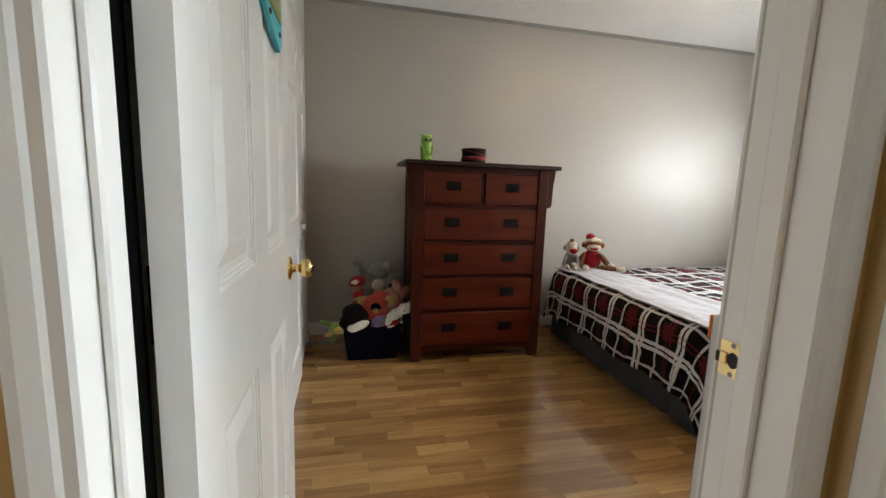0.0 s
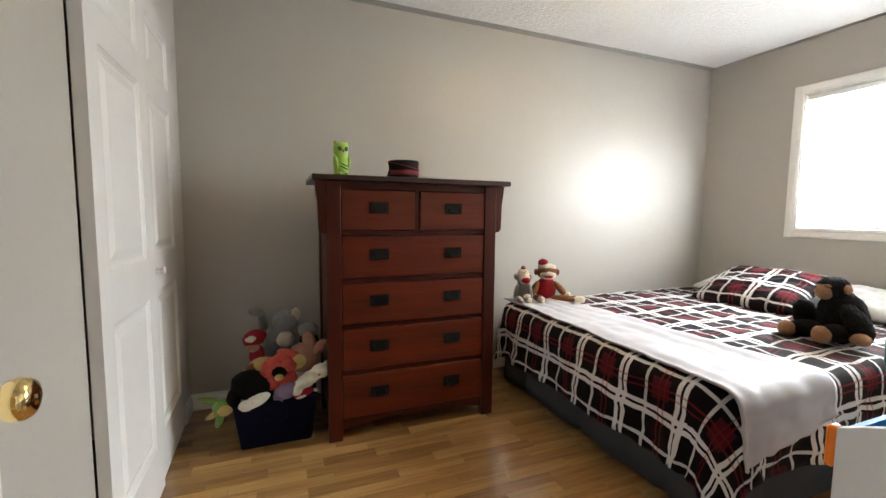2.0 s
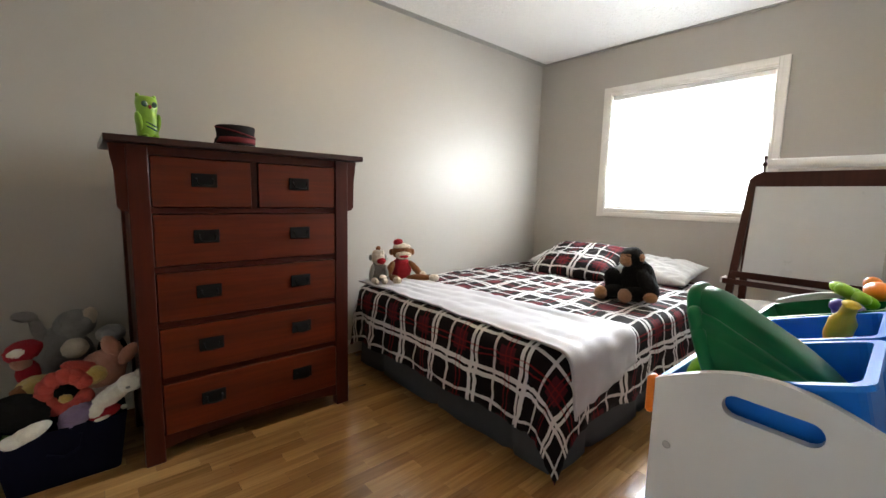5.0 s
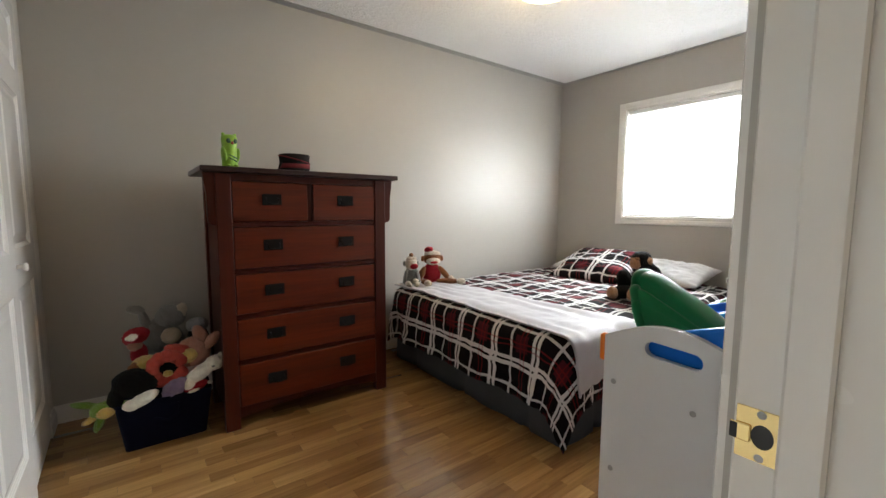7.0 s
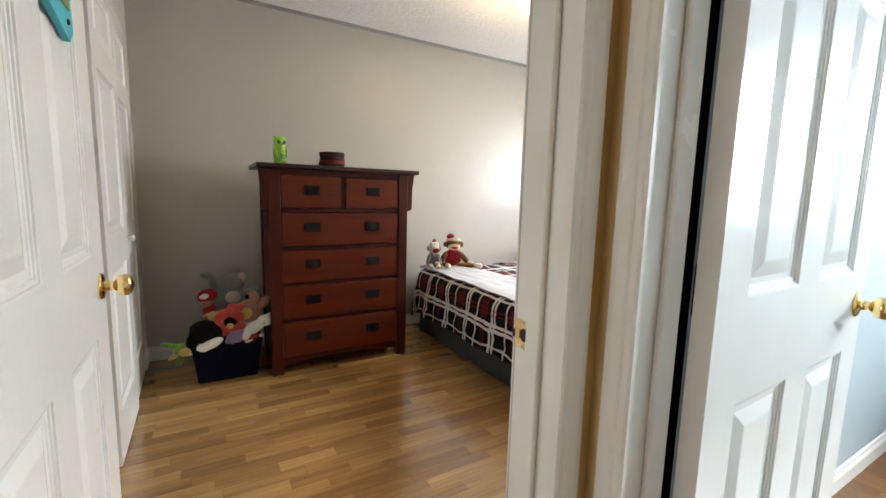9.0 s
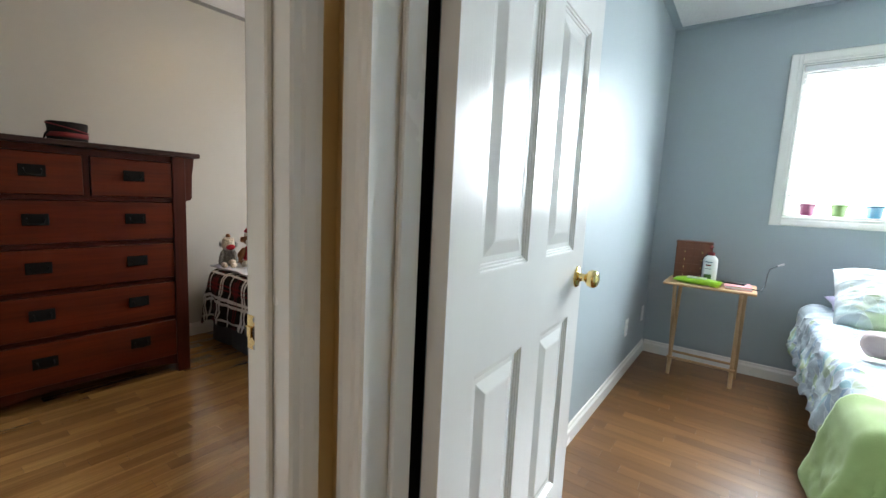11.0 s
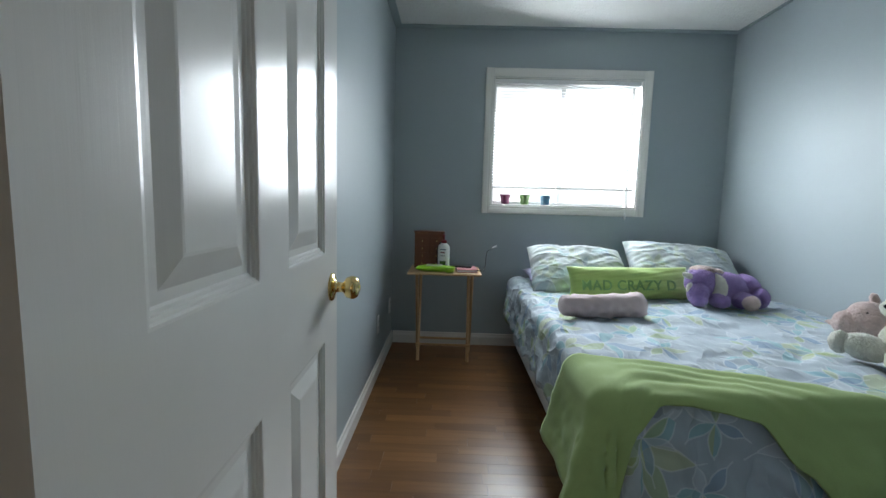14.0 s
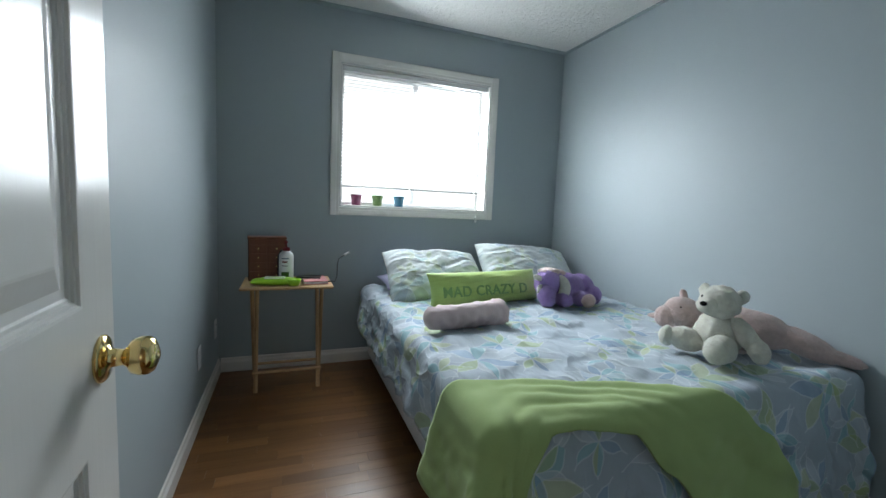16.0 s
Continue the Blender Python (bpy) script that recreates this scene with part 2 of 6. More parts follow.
OAK_A = dict(dark=(0.215, 0.106, 0.037), light=(0.575, 0.345, 0.132), rough=0.19, coat=1.0)
OAK_B = dict(dark=(0.130, 0.056, 0.018), light=(0.265, 0.130, 0.048), rough=0.32, spec=0.35)
PLANK_A = timber("oak_laminate_strip", along=0, piece="object", **OAK_A)
PLANK_A_REST = timber("oak_laminate_rest", along=0, piece="island", **OAK_A)
PLANK_B = timber("amber_laminate_strip", along=1, piece="object", spread=0.8, **OAK_B)
PLANK_B_REST = timber("amber_laminate_rest", along=1, piece="island", spread=0.8, **OAK_B)
SUBFLOOR = plain("laminate_joint", (0.05, 0.03, 0.018), 0.7)
PLAID = plaid("plaid_print")
FLORAL = floral("leaf_print")
# lit copy of leaf_print: window glare on the pillows put into paler colours
FLORAL_LIT = floral("lit_leaf_print", 0.30, (0.50, 0.55, 0.56), (0.60, 0.64, 0.64))
WHITE_CLOTH = plain("white_fleece", (0.43, 0.42, 0.445), 0.62, vary=0.06, scale=14, bump=0.12, fine=300, spec=0.4, sheen=0.2)
SHEET = plain("white_cotton", (0.70, 0.70, 0.71), 0.85, vary=0.05, bump=0.1, spec=0.2)
SKIRT = plain("charcoal_bed_skirt", (0.065, 0.066, 0.071), 0.9, vary=0.2, bump=0.2, spec=0.2)
GREEN_CLOTH = plain("apple_green_fleece", (0.33, 0.44, 0.17), 0.9, vary=0.09, scale=12, bump=0.2, fine=320, spec=0.2, sheen=0.2)
GREEN_SATIN = plain("lime_satin", (0.42, 0.58, 0.17), 0.5, vary=0.1, scale=20, bump=0.08, spec=0.4, sheen=0.2)
GREEN_INK = plain("green_print", (0.20, 0.36, 0.12), 0.7)
PINK_CLOTH = plain("dusty_pink_fleece", (0.64, 0.51, 0.51), 0.9, vary=0.1, scale=20, bump=0.25, fine=300, sheen=0.2)
LILAC = plain("lilac_cotton", (0.42, 0.40, 0.56), 0.8)
PINE = timber("pale_pine", (0.40, 0.24, 0.11), (0.58, 0.38, 0.20), 0.5, along=2)
PINE_Y = timber("pale_pine_top", (0.42, 0.25, 0.12), (0.60, 0.40, 0.21), 0.5, along=1)
ESPRESSO = timber("espresso_wood", (0.022, 0.006, 0.004), (0.052, 0.014, 0.009), 0.38, along=2, spec=0.2)
REDWOOD = timber("red_brown_box", (0.10, 0.030, 0.012), (0.20, 0.065, 0.025), 0.45, along=2)
BOARD = plain("whiteboard", (0.52, 0.53, 0.54), 0.3, vary=0.05, bump=0.01)
WHITE_PLASTIC = plain("white_plastic", (0.74, 0.74, 0.74), 0.4, vary=0.03, bump=0.02)
WHITE_PANEL = plain("white_melamine", (0.62, 0.62, 0.63), 0.45, vary=0.04, bump=0.02)
BLUE = plain("blue_plastic", (0.006, 0.16, 0.66), 0.45, vary=0.06, bump=0.02, spec=0.25)
NAVY = plain("navy_plastic", (0.012, 0.028, 0.12), 0.4, vary=0.1)
RED = plain("red_plastic", (0.42, 0.012, 0.016), 0.35, vary=0.08)
GREEN = plain("green_plastic", (0.002, 0.115, 0.036), 0.38, vary=0.08, bump=0.02, spec=0.22)
LIME = plain("lime_plastic", (0.33, 0.62, 0.03), 0.35)
YELLOW = plain("yellow_plastic", (0.75, 0.48, 0.02), 0.35)
ORANGE = plain("orange_plastic", (0.80, 0.20, 0.01), 0.4)
PURPLE_P = plain("violet_plastic", (0.10, 0.06, 0.28), 0.4)
BLACK = plain("black_plastic", (0.012, 0.012, 0.013), 0.4)
PAPER = plain("white_paper", (0.78, 0.77, 0.76), 0.7, vary=0.03)
MAGENTA = plain("magenta_glaze", (0.12, 0.006, 0.05), 0.35)
TEAL = plain("teal_glaze", (0.006, 0.075, 0.13), 0.35)
LEAFGREEN = plain("green_glaze", (0.06, 0.13, 0.02), 0.35)
TURQUOISE = plain("turquoise_paint", (0.06, 0.42, 0.50), 0.5)
CORD = plain("grey_cord", (0.09, 0.095, 0.10), 0.5)
SLAT = plain("white_blind_slat", (0.80, 0.80, 0.79), 0.5, vary=0.02)
DARK_HAT = plain("black_felt", (0.015, 0.012, 0.013), 0.9, bump=0.3, spec=0.2)
RED_BAND = plain("dark_red_band", (0.16, 0.012, 0.016), 0.8)
TUB_CLOTH = plain("navy_canvas", (0.003, 0.004, 0.014), 0.85, bump=0.3, spec=0.08)
GLASS = glassy("window_glass")
LAMP_GLASS = glowing("lit_frosted_glass", (1.0, 0.74, 0.38), 15.0)
BULB = glowing("lit_bulb", (1.0, 0.70, 0.32), 340.0)
OWL_GREEN = plain("lime_ceramic", (0.25, 0.45, 0.04), 0.35, vary=0.35, scale=30)
OWL_DARK = plain("dark_green_ceramic", (0.015, 0.07, 0.04), 0.4)
F = {k: fur(k + "_plush", c) for k, c in dict(
    brown=(0.22, 0.085, 0.030), cream=(0.62, 0.52, 0.40), red=(0.34, 0.018, 0.028), grey=(0.25, 0.245, 0.23), dark=(0.005, 0.0045, 0.0045),
    tan=(0.30, 0.15, 0.075), white=(0.86, 0.80, 0.69), pink=(0.68, 0.51, 0.47), purple=(0.32, 0.215, 0.49), coral=(0.50, 0.075, 0.06),
    green=(0.15, 0.28, 0.03), lilac=(0.24, 0.18, 0.32), peach=(0.42, 0.20, 0.14), yellow=(0.55, 0.38, 0.10), lips=(0.42, 0.02, 0.03)).items()}

# ---- mesh tools ----


def part(name, bm, material, parent=None, label="", smooth=False, rot=None):
    """Links a bmesh as one mesh object, under a thing or a part where one is given."""
    me = bpy.data.meshes.new(name)
    bm.normal_update()
    bm.to_mesh(me)
    bm.free()
    for m in material if isinstance(material, (list, tuple)) else [material]:
        me.materials.append(m)
    if smooth:
        me.polygons.foreach_set("use_smooth", [True] * len(me.polygons))
    ob = new(name, me)
    if parent is not None:
        ob.parent = parent
    if label:
        ob["label"] = label
    return ob


def thing(name, label, category, group="", kind="", at=None):
    ob = new(name)
    ob.empty_display_size = 0.05
    if at is not None:
        ob.matrix_world = at
    return tagged(ob, label, category, group, kind)


def box(bm, lo, hi, bevel=0.0, seg=1, m=None):
    c = [(a + b) / 2 for a, b in zip(lo, hi)]
    s = [abs(b - a) for a, b in zip(lo, hi)]
    r = bmesh.ops.create_cube(bm, size=1, matrix=Matrix.LocRotScale(c, None, s))
    vs = r["verts"]
    if bevel > 0:
        es = list({e for v in vs for e in v.link_edges})
        vs = bmesh.ops.bevel(bm, geom=es, offset=min(bevel, min(s) * 0.45), segments=seg, profile=0.6, affect="EDGES")["verts"]
    if m is not None:
        bmesh.ops.transform(bm, matrix=m, verts=list({v for v in vs if v.is_valid}))
    return vs


def boxed(lo, hi, bevel=0.0, seg=1):
    bm = bmesh.new()
    box(bm, lo, hi, bevel, seg)
    return bm


def lathe(profile, seg=28, m=None, bm=None):
    """Turns (radius, height) pairs round z."""
    bm = bm or bmesh.new()
    rings = []
    for r, z in profile:
        rings.append([bm.verts.new((r * math.cos(a), r * math.sin(a), z)) for a in (math.tau * k / seg for k in range(seg))])
    for a, b in zip(rings, rings[1:]):
        for k in range(seg):
            bm.faces.new((a[k], a[(k + 1) % seg], b[(k + 1) % seg], b[k]))
    bm.faces.new(list(reversed(rings[0])))
    bm.faces.new(rings[-1])
    if m is not None:
        bmesh.ops.transform(bm, matrix=m, verts=[v for ring in rings for v in ring])
    return bm


def tube(points, r, seg=8, bm=None):
    """A round rod along points."""
    bm = bm or bmesh.new()
    pts = [Vector(p) for p in points]
    rings = []
    for k, p in enumerate(pts):
        d = (pts[min(k + 1, len(pts) - 1)] - pts[max(k - 1, 0)]).normalized()
        q = d.to_track_quat("Z", "Y")
        rr = r[k] if isinstance(r, (list, tuple)) else r
        rings.append([bm.verts.new(p + q @ Vector((rr * math.cos(a), rr * math.sin(a), 0))) for a in (math.tau * j / seg for j in range(seg))])
    for a, b in zip(rings, rings[1:]):
        for k in range(seg):
            bm.faces.new((a[k], a[(k + 1) % seg], b[(k + 1) % seg], b[k]))
    bm.faces.new(list(reversed(rings[0])))
    bm.faces.new(rings[-1])
    return bm


def outline(loop, depth, axis="x", holes=()):
    """A plate with a free outline (2D points) and holes, of that depth along an axis."""
    bm = bmesh.new()

    def at(p):
        return {"x": (0, p[0], p[1]), "y": (p[0], 0, p[1]), "z": (p[0], p[1], 0)}[axis]

    edges = []
    for pts in (loop, *holes):
        vs = [bm.verts.new(at(p)) for p in pts]
        edges += [bm.edges.new((vs[k], vs[(k + 1) % len(vs)])) for k in range(len(vs))]
    bmesh.ops.triangle_fill(bm, edges=edges, use_beauty=True)
    r = bmesh.ops.extrude_face_region(bm, geom=list(bm.faces))
    v = {"x": (depth, 0, 0), "y": (0, depth, 0), "z": (0, 0, depth)}[axis]
    bmesh.ops.translate(bm, vec=v, verts=[g for g in r["geom"] if isinstance(g, bmesh.types.BMVert)])
    bmesh.ops.recalc_face_normals(bm, faces=list(bm.faces))
    return bm


def blob(bm, centre, radii, rot=(0, 0, 0), mat=0, sub=3, rough=0.0, pile=0.0):
    r = bmesh.ops.create_icosphere(bm, subdivisions=sub, radius=1.0)
    m = Matrix.LocRotScale(centre, Euler([radians(a) for a in rot]), radii)
    mean = sum(radii) / 3
    for v in r["verts"]:
        if rough:
            v.co *= 1 + rough * noise.noise(v.co * 2.3 + Vector(centre) * 7) + 0.5 * rough * noise.noise(v.co * 7.5 + Vector(centre) * 3)
        if pile:
            v.co *= 1 + pile / mean * (random.random() - 0.35)
        for f in v.link_faces:
            f.material_index = mat
            f.smooth = True
    bmesh.ops.transform(bm, matrix=m, verts=r["verts"])


def plush(name, label, category, at, mats, blobs, group="", pile=0.0045):
    """A soft toy as one plain mesh of stuffed lobes with a short pile: (centre, radii, rotation, material index)."""
    bm = bmesh.new()
    for centre, radii, rot, mi in blobs:
        big = max(radii)
        blob(bm, centre, radii, rot, mi, 4 if big > 0.045 else 3 if big > 0.014 else 2, 0.05, pile if big > 0.014 else 0.0)
    ob = part(name, bm, [F[k] for k in mats])
    ob.matrix_world = at
    return tagged(ob, label, category, group)


def drape(rect, z, cloth, r=0.04, ripple=0.02, freq=14.0, flare=0.10, crease=0.006, step=0.03, seed=0.0, floor=0.006, skew=None, folds=0.0, fold_freq=90.0, corner=1.6, bend=0.0):
    """A sheet laid over a box top (x0, x1, y0, y1 at height z), hanging where the cloth (u0, u1, v0, v1) goes past it."""
    x0, x1, y0, y1 = rect
    u0, u1, v0, v1 = cloth
    nu, nv = max(2, round((u1 - u0) / step)), max(2, round((v1 - v0) / step))
    bm = bmesh.new()
    uv = bm.loops.layers.uv.new("UVMap")
    grid, flat = [], {}
    for i in range(nu + 1):
        row = []
        for j in range(nv + 1):
            u, v = u0 + (u1 - u0) * i / nu, v0 + (v1 - v0) * j / nv
            fu, fv = u, v
            if skew:
                u, v = skew(u, v)
            # bend rounds the box's corners off, so that the cloth fans out round them
            bx, by = min(max(u, x0 + bend), x1 - bend), min(max(v, y0 + bend), y1 - bend)
            dx, dy = u - bx, v - by
            d = math.hypot(dx, dy)
            if bend and d > 1e-6:
                k = min(1.0, bend / d)
                bx, by, d = bx + dx * k, by + dy * k, max(0.0, d - bend)
            wr = crease * (noise.noise(Vector((u * 5 + seed, v * 5, seed))) + 0.6 * noise.noise(Vector((u * 13, v * 4 + seed, 3 + seed))) + 0.45 * noise.noise(Vector((u * 9 + v * 16, v * 7 - u * 5, 5 + seed))))
            wr += 0.9 * crease * (0.22 - abs(noise.noise(Vector((u * 3.5 + v * 6.5 + seed, v * 2.5 - u * 4.5, seed + 4)))) - 0.6 * abs(noise.noise(Vector((u * 11 - v * 4 + seed, v * 9 + u * 3, seed + 6)))))
            if folds:
                wr += folds * math.sin(fu * fold_freq + 4 * noise.noise(Vector((u * 2.5, v * 1.6, seed)))) * (0.5 + noise.noise(Vector((u * 4, v * 3, seed + 9))))
            if d < 1e-6:
                p = Vector((u, v, z + wr + crease))
            else:
                whole = math.hypot(dx, dy)
                nx, ny = dx / whole, dy / whole
                a = min(d / r, math.pi / 2)
                out, down = r * math.sin(a), r * (1 - math.cos(a))
                if d > r * math.pi / 2:
                    h = d - r * math.pi / 2
                    down += h
                    along = u * abs(ny) + v * abs(nx) + math.atan2(ny, nx) * 0.25
                    w = math.sin(along * freq + 2.2 * noise.noise(Vector((along * 3, seed, 0))))
                    both = min(abs(dx), abs(dy)) / max(abs(dx), abs(dy))
                    out += h * flare * (1 + corner * both) + ripple * min(1.0, h / 0.12) * w
                    out += 1.4 * crease * min(1.0, h / 0.08) * (noise.noise(Vector((along * 9 + h * 8, h * 13, seed))) + 0.5 * noise.noise(Vector((along * 22 - h * 14, h * 25, seed + 2))))
                p = Vector((bx + nx * out, by + ny * out, z + crease - down + wr))
                p.z = max(p.z, floor + 0.004 * (1 + math.sin(u * 31 + v * 17)))
            vert = bm.verts.new(p)
            flat[vert] = (fu, fv)
            row.append(vert)
        grid.append(row)
    for i in range(nu):
        for j in range(nv):
            f = bm.faces.new((grid[i][j], grid[i + 1][j], grid[i + 1][j + 1], grid[i][j + 1]))
            f.smooth = True
            for loop in f.loops:
                loop[uv].uv = flat[loop.vert]
    return bm


def thick(ob, t, offset=1.0):
    s = ob.modifiers.new("thickness", "SOLIDIFY")
    s.thickness, s.offset = t, offset
    return ob


def cushion(w, h, t, n=36, pinch=0.06, seed=0.0, power=2.6, wrinkle=0.03):
    """A stuffed cushion in the x, y plane with drawn-in sides."""
    bm = bmesh.new()
    uv = bm.loops.layers.uv.new("UVMap")
    sides = []
    for s in (1, -1):
        g = []
        for i in range(n + 1):
            row = []
            for j in range(n + 1):
                a, b = 2 * i / n - 1, 2 * j / n - 1
                k = max(0.0, (1 - abs(a) ** power) * (1 - abs(b) ** power)) ** 0.5
                x = w / 2 * a * (1 - pinch * (1 - b * b))
                y = h / 2 * b * (1 - pinch * (1 - a * a))
                z = s * t / 2 * k + 0.10 * t * k * noise.noise(Vector((a * 2.2 + seed, b * 2.2, s + seed))) + wrinkle * t * k ** 0.5 * (0.9 * noise.noise(Vector((a * 2.5 + b * 1.5 + seed, b * 7 - a * 4, s + seed))) - 0.9 * abs(noise.noise(Vector((a * 3 - b * 2 + seed, b * 5 + a * 6, s)))) + 0.25) 
                row.append(bm.verts.new((x, y, z)))
            g.append(row)
        sides.append(g)
        for i in range(n):
            for j in range(n):
                q = (g[i][j], g[i + 1][j], g[i + 1][j + 1], g[i][j + 1])
                f = bm.faces.new(q if s > 0 else tuple(reversed(q)))
                f.smooth = True
                for loop in f.loops:
                    loop[uv].uv = (loop.vert.co.x, loop.vert.co.y)
    bmesh.ops.remove_doubles(bm, verts=list(bm.verts), dist=0.0006)
    return bm


def setting(name, bm, material, label="", smooth=False):
    return tagged(part(name, bm, material, None, label, smooth), label, kind="structure")

# ---- the large structure ----
H = 2.44
AX0, AX1, AY0, AY1 = -0.01, 4.085, 0.935, 3.645     # first bedroom
BX0, BX1, BY0, BY1 = 1.082, 4.085, -1.65, 0.888     # second bedroom
HX0, HX1, HY0, HY1 = -2.1, 0.935, -0.35, 0.806      # hall
DA = (0.069, 0.865)      # doorway of the first bedroom, along x
DB = (-0.045, 0.745)     # doorway of the second bedroom, along y
DH = 2.05                # doorway height
WA = (1.76, 2.90, 1.065, 2.04)    # window openings: y from, y to, z from, z to
WB = (-0.99, 0.132, 1.130, 2.09)
CL = (2.361, 3.47, 2.03)  # closet opening


def wall(name, boxes, material, label):
    bm = bmesh.new()
    for lo, hi in boxes:
        box(bm, lo, hi)
    return setting(name, bm, material, label)


wall("wall_north_a", [((AX0 - 0.1, AY1, 0), (AX1 + 0.16, AY1 + 0.1, H))], WALL_A, "greige satin painted bedroom wall")
wall("wall_west_a", [((AX0 - 0.1, AY0, 0), (AX0, CL[0], H)), ((AX0 - 0.1, CL[0], CL[2]), (AX0, CL[1], H)), ((AX0 - 0.1, CL[1], 0), (AX0, AY1, H))],
     WALL_A, "greige wall with the closet opening")
wall("wall_closet", [((AX0 - 0.75, CL[0] - 0.1, 0), (AX0 - 0.65, CL[1] + 0.1, H)), ((AX0 - 0.65, CL[0] - 0.1, 0), (AX0 - 0.1, CL[0], H)),
                     ((AX0 - 0.65, CL[1], 0), (AX0 - 0.1, CL[1] + 0.1, H))], WALL_A, "plain greige closet walls behind the folding doors")
wall("wall_south_a", [((AX0 - 0.1, HY1 + 0.05, 0), (DA[0], AY0, H)), ((DA[0], HY1 + 0.05, DH), (DA[1], AY0, H)), ((DA[1], BY1 + 0.03, 0), (AX1 + 0.16, AY0, H)), ((DA[1], HY1 + 0.05, 0), (HX1 + 0.05, BY1 + 0.03, H))],
     WALL_A, "greige wall with the bedroom doorway")
wall("wall_north_b", [((HX1 + 0.05, BY1, 0), (BX1 + 0.16, BY1 + 0.03, H))], WALL_B, "blue-grey satin painted wall behind the open door")
wall("wall_south_b", [((BX0 - 0.1, BY0 - 0.1, 0), (BX1 + 0.16, BY0, H))], WALL_B, "blue-grey satin painted wall beside the bed")
wall("wall_west_b", [((HX1 + 0.05, BY0, 0), (BX0, DB[0], H)), ((HX1 + 0.05, DB[0], DH), (BX0, DB[1], H)), ((HX1 + 0.05, DB[1], 0), (BX0, BY1, H))],
     WALL_B, "blue-grey wall with the bedroom doorway")
wall("wall_hall_north", [((HX0 - 0.1, HY1, 0), (DA[0], HY1 + 0.05, H)), ((DA[0], HY1, DH), (DA[1], HY1 + 0.05, H)), ((DA[1], HY1, 0), (HX1 + 0.05, HY1 + 0.05, H))],
     WALL_H, "tan painted hall wall beside the doorway")
wall("wall_hall_east", [((HX1, HY0, 0), (HX1 + 0.05, DB[0], H)), ((HX1, DB[0], DH), (HX1 + 0.05, DB[1], H)), ((HX1, DB[1], 0), (HX1 + 0.05, HY1, H))],
     WALL_H, "tan painted hall wall beside the second doorway")
wall("wall_hall_south", [((HX0 - 0.1, HY0 - 0.1, 0), (HX1 + 0.05, HY0, H))], WALL_H, "plain tan hall wall")
# unseen end wall; its opening is added to hold the hall lamp
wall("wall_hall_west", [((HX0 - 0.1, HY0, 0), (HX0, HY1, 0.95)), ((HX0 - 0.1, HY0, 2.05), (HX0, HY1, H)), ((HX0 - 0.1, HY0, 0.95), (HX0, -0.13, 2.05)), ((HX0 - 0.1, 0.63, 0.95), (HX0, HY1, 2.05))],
     WALL_H, "plain tan unseen hall end wall with an opening added for the lamp")


def window_wall(name, y0, y1, w, material, label):
    a, b, c, d = w
    x0, x1 = AX1, AX1 + 0.16
    return wall(name, [((x0, y0, 0), (x1, y1, c)), ((x0, y0, d), (x1, y1, H)), ((x0, y0, c), (x1, a, d)), ((x0, b, c), (x1, y1, d))], material, label)


window_wall("wall_east_a", AY0, AY1, WA, WALL_A, "greige window wall")
window_wall("wall_east_b", BY0, BY1, WB, WALL_B, "blue-grey window wall")

for name, (x0, x1, y0, y1) in (("ceiling_a", (AX0 - 0.75, AX1 + 0.16, AY0, AY1 + 0.1)), ("ceiling_b", (HX1 + 0.05, BX1 + 0.16, BY0 - 0.1, AY0)), ("ceiling_hall", (HX0 - 0.1, HX1 + 0.05, HY0 - 0.1, AY0))):
    setting(name, boxed((x0, y0, H), (x1, y1, H + 0.1)), CEIL, "white popcorn-textured ceiling")


def ceiling_border(name, x0, x1, y0, y1, north, south, west, east, material):
    """The smooth painted band round the textured field, with its width along each wall."""
    bm = bmesh.new()
    z0, z1 = H - 0.006, H - 0.001
    box(bm, (x0, y1 - north, z0), (x1, y1, z1))
    box(bm, (x0, y0, z0), (x1, y0 + south, z1))
    box(bm, (x0, y0 + south, z0), (x0 + west, y1 - north, z1))
    box(bm, (x1 - east, y0 + south, z0), (x1, y1 - north, z1))
    return setting(name, bm, material, "smooth painted band at the ceiling's edge")


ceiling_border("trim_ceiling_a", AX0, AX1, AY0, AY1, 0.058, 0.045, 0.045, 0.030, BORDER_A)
ceiling_border("trim_ceiling_b", BX0, BX1, BY0, BY1, 0.050, 0.028, 0.050, 0.050, WALL_B)


def extrude_section(section, a, b, place):
    """Joins a closed 2D section from a to b; place(u, v, w) gives the world point."""
    bm = bmesh.new()
    n = len(section)
    r0 = [bm.verts.new(place(u, v, a)) for u, v in section]
    r1 = [bm.verts.new(place(u, v, b)) for u, v in section]
    for k in range(n):
        bm.faces.new((r0[k], r0[(k + 1) % n], r1[(k + 1) % n], r1[k]))
    bm.faces.new(list(reversed(r0)))
    bm.faces.new(r1)
    bmesh.ops.recalc_face_normals(bm, faces=list(bm.faces))
    return bm


CASING = [(0, 0), (0, 0.009), (0.006, 0.012), (0.020, 0.012), (0.026, 0.015), (0.046, 0.018), (0.058, 0.018), (0.062, 0.014), (0.062, 0)]
BASE = [(0, 0), (0.014, 0), (0.014, 0.062), (0.011, 0.070), (0.008, 0.076), (0.006, 0.088), (0.002, 0.094), (0, 0.094)]


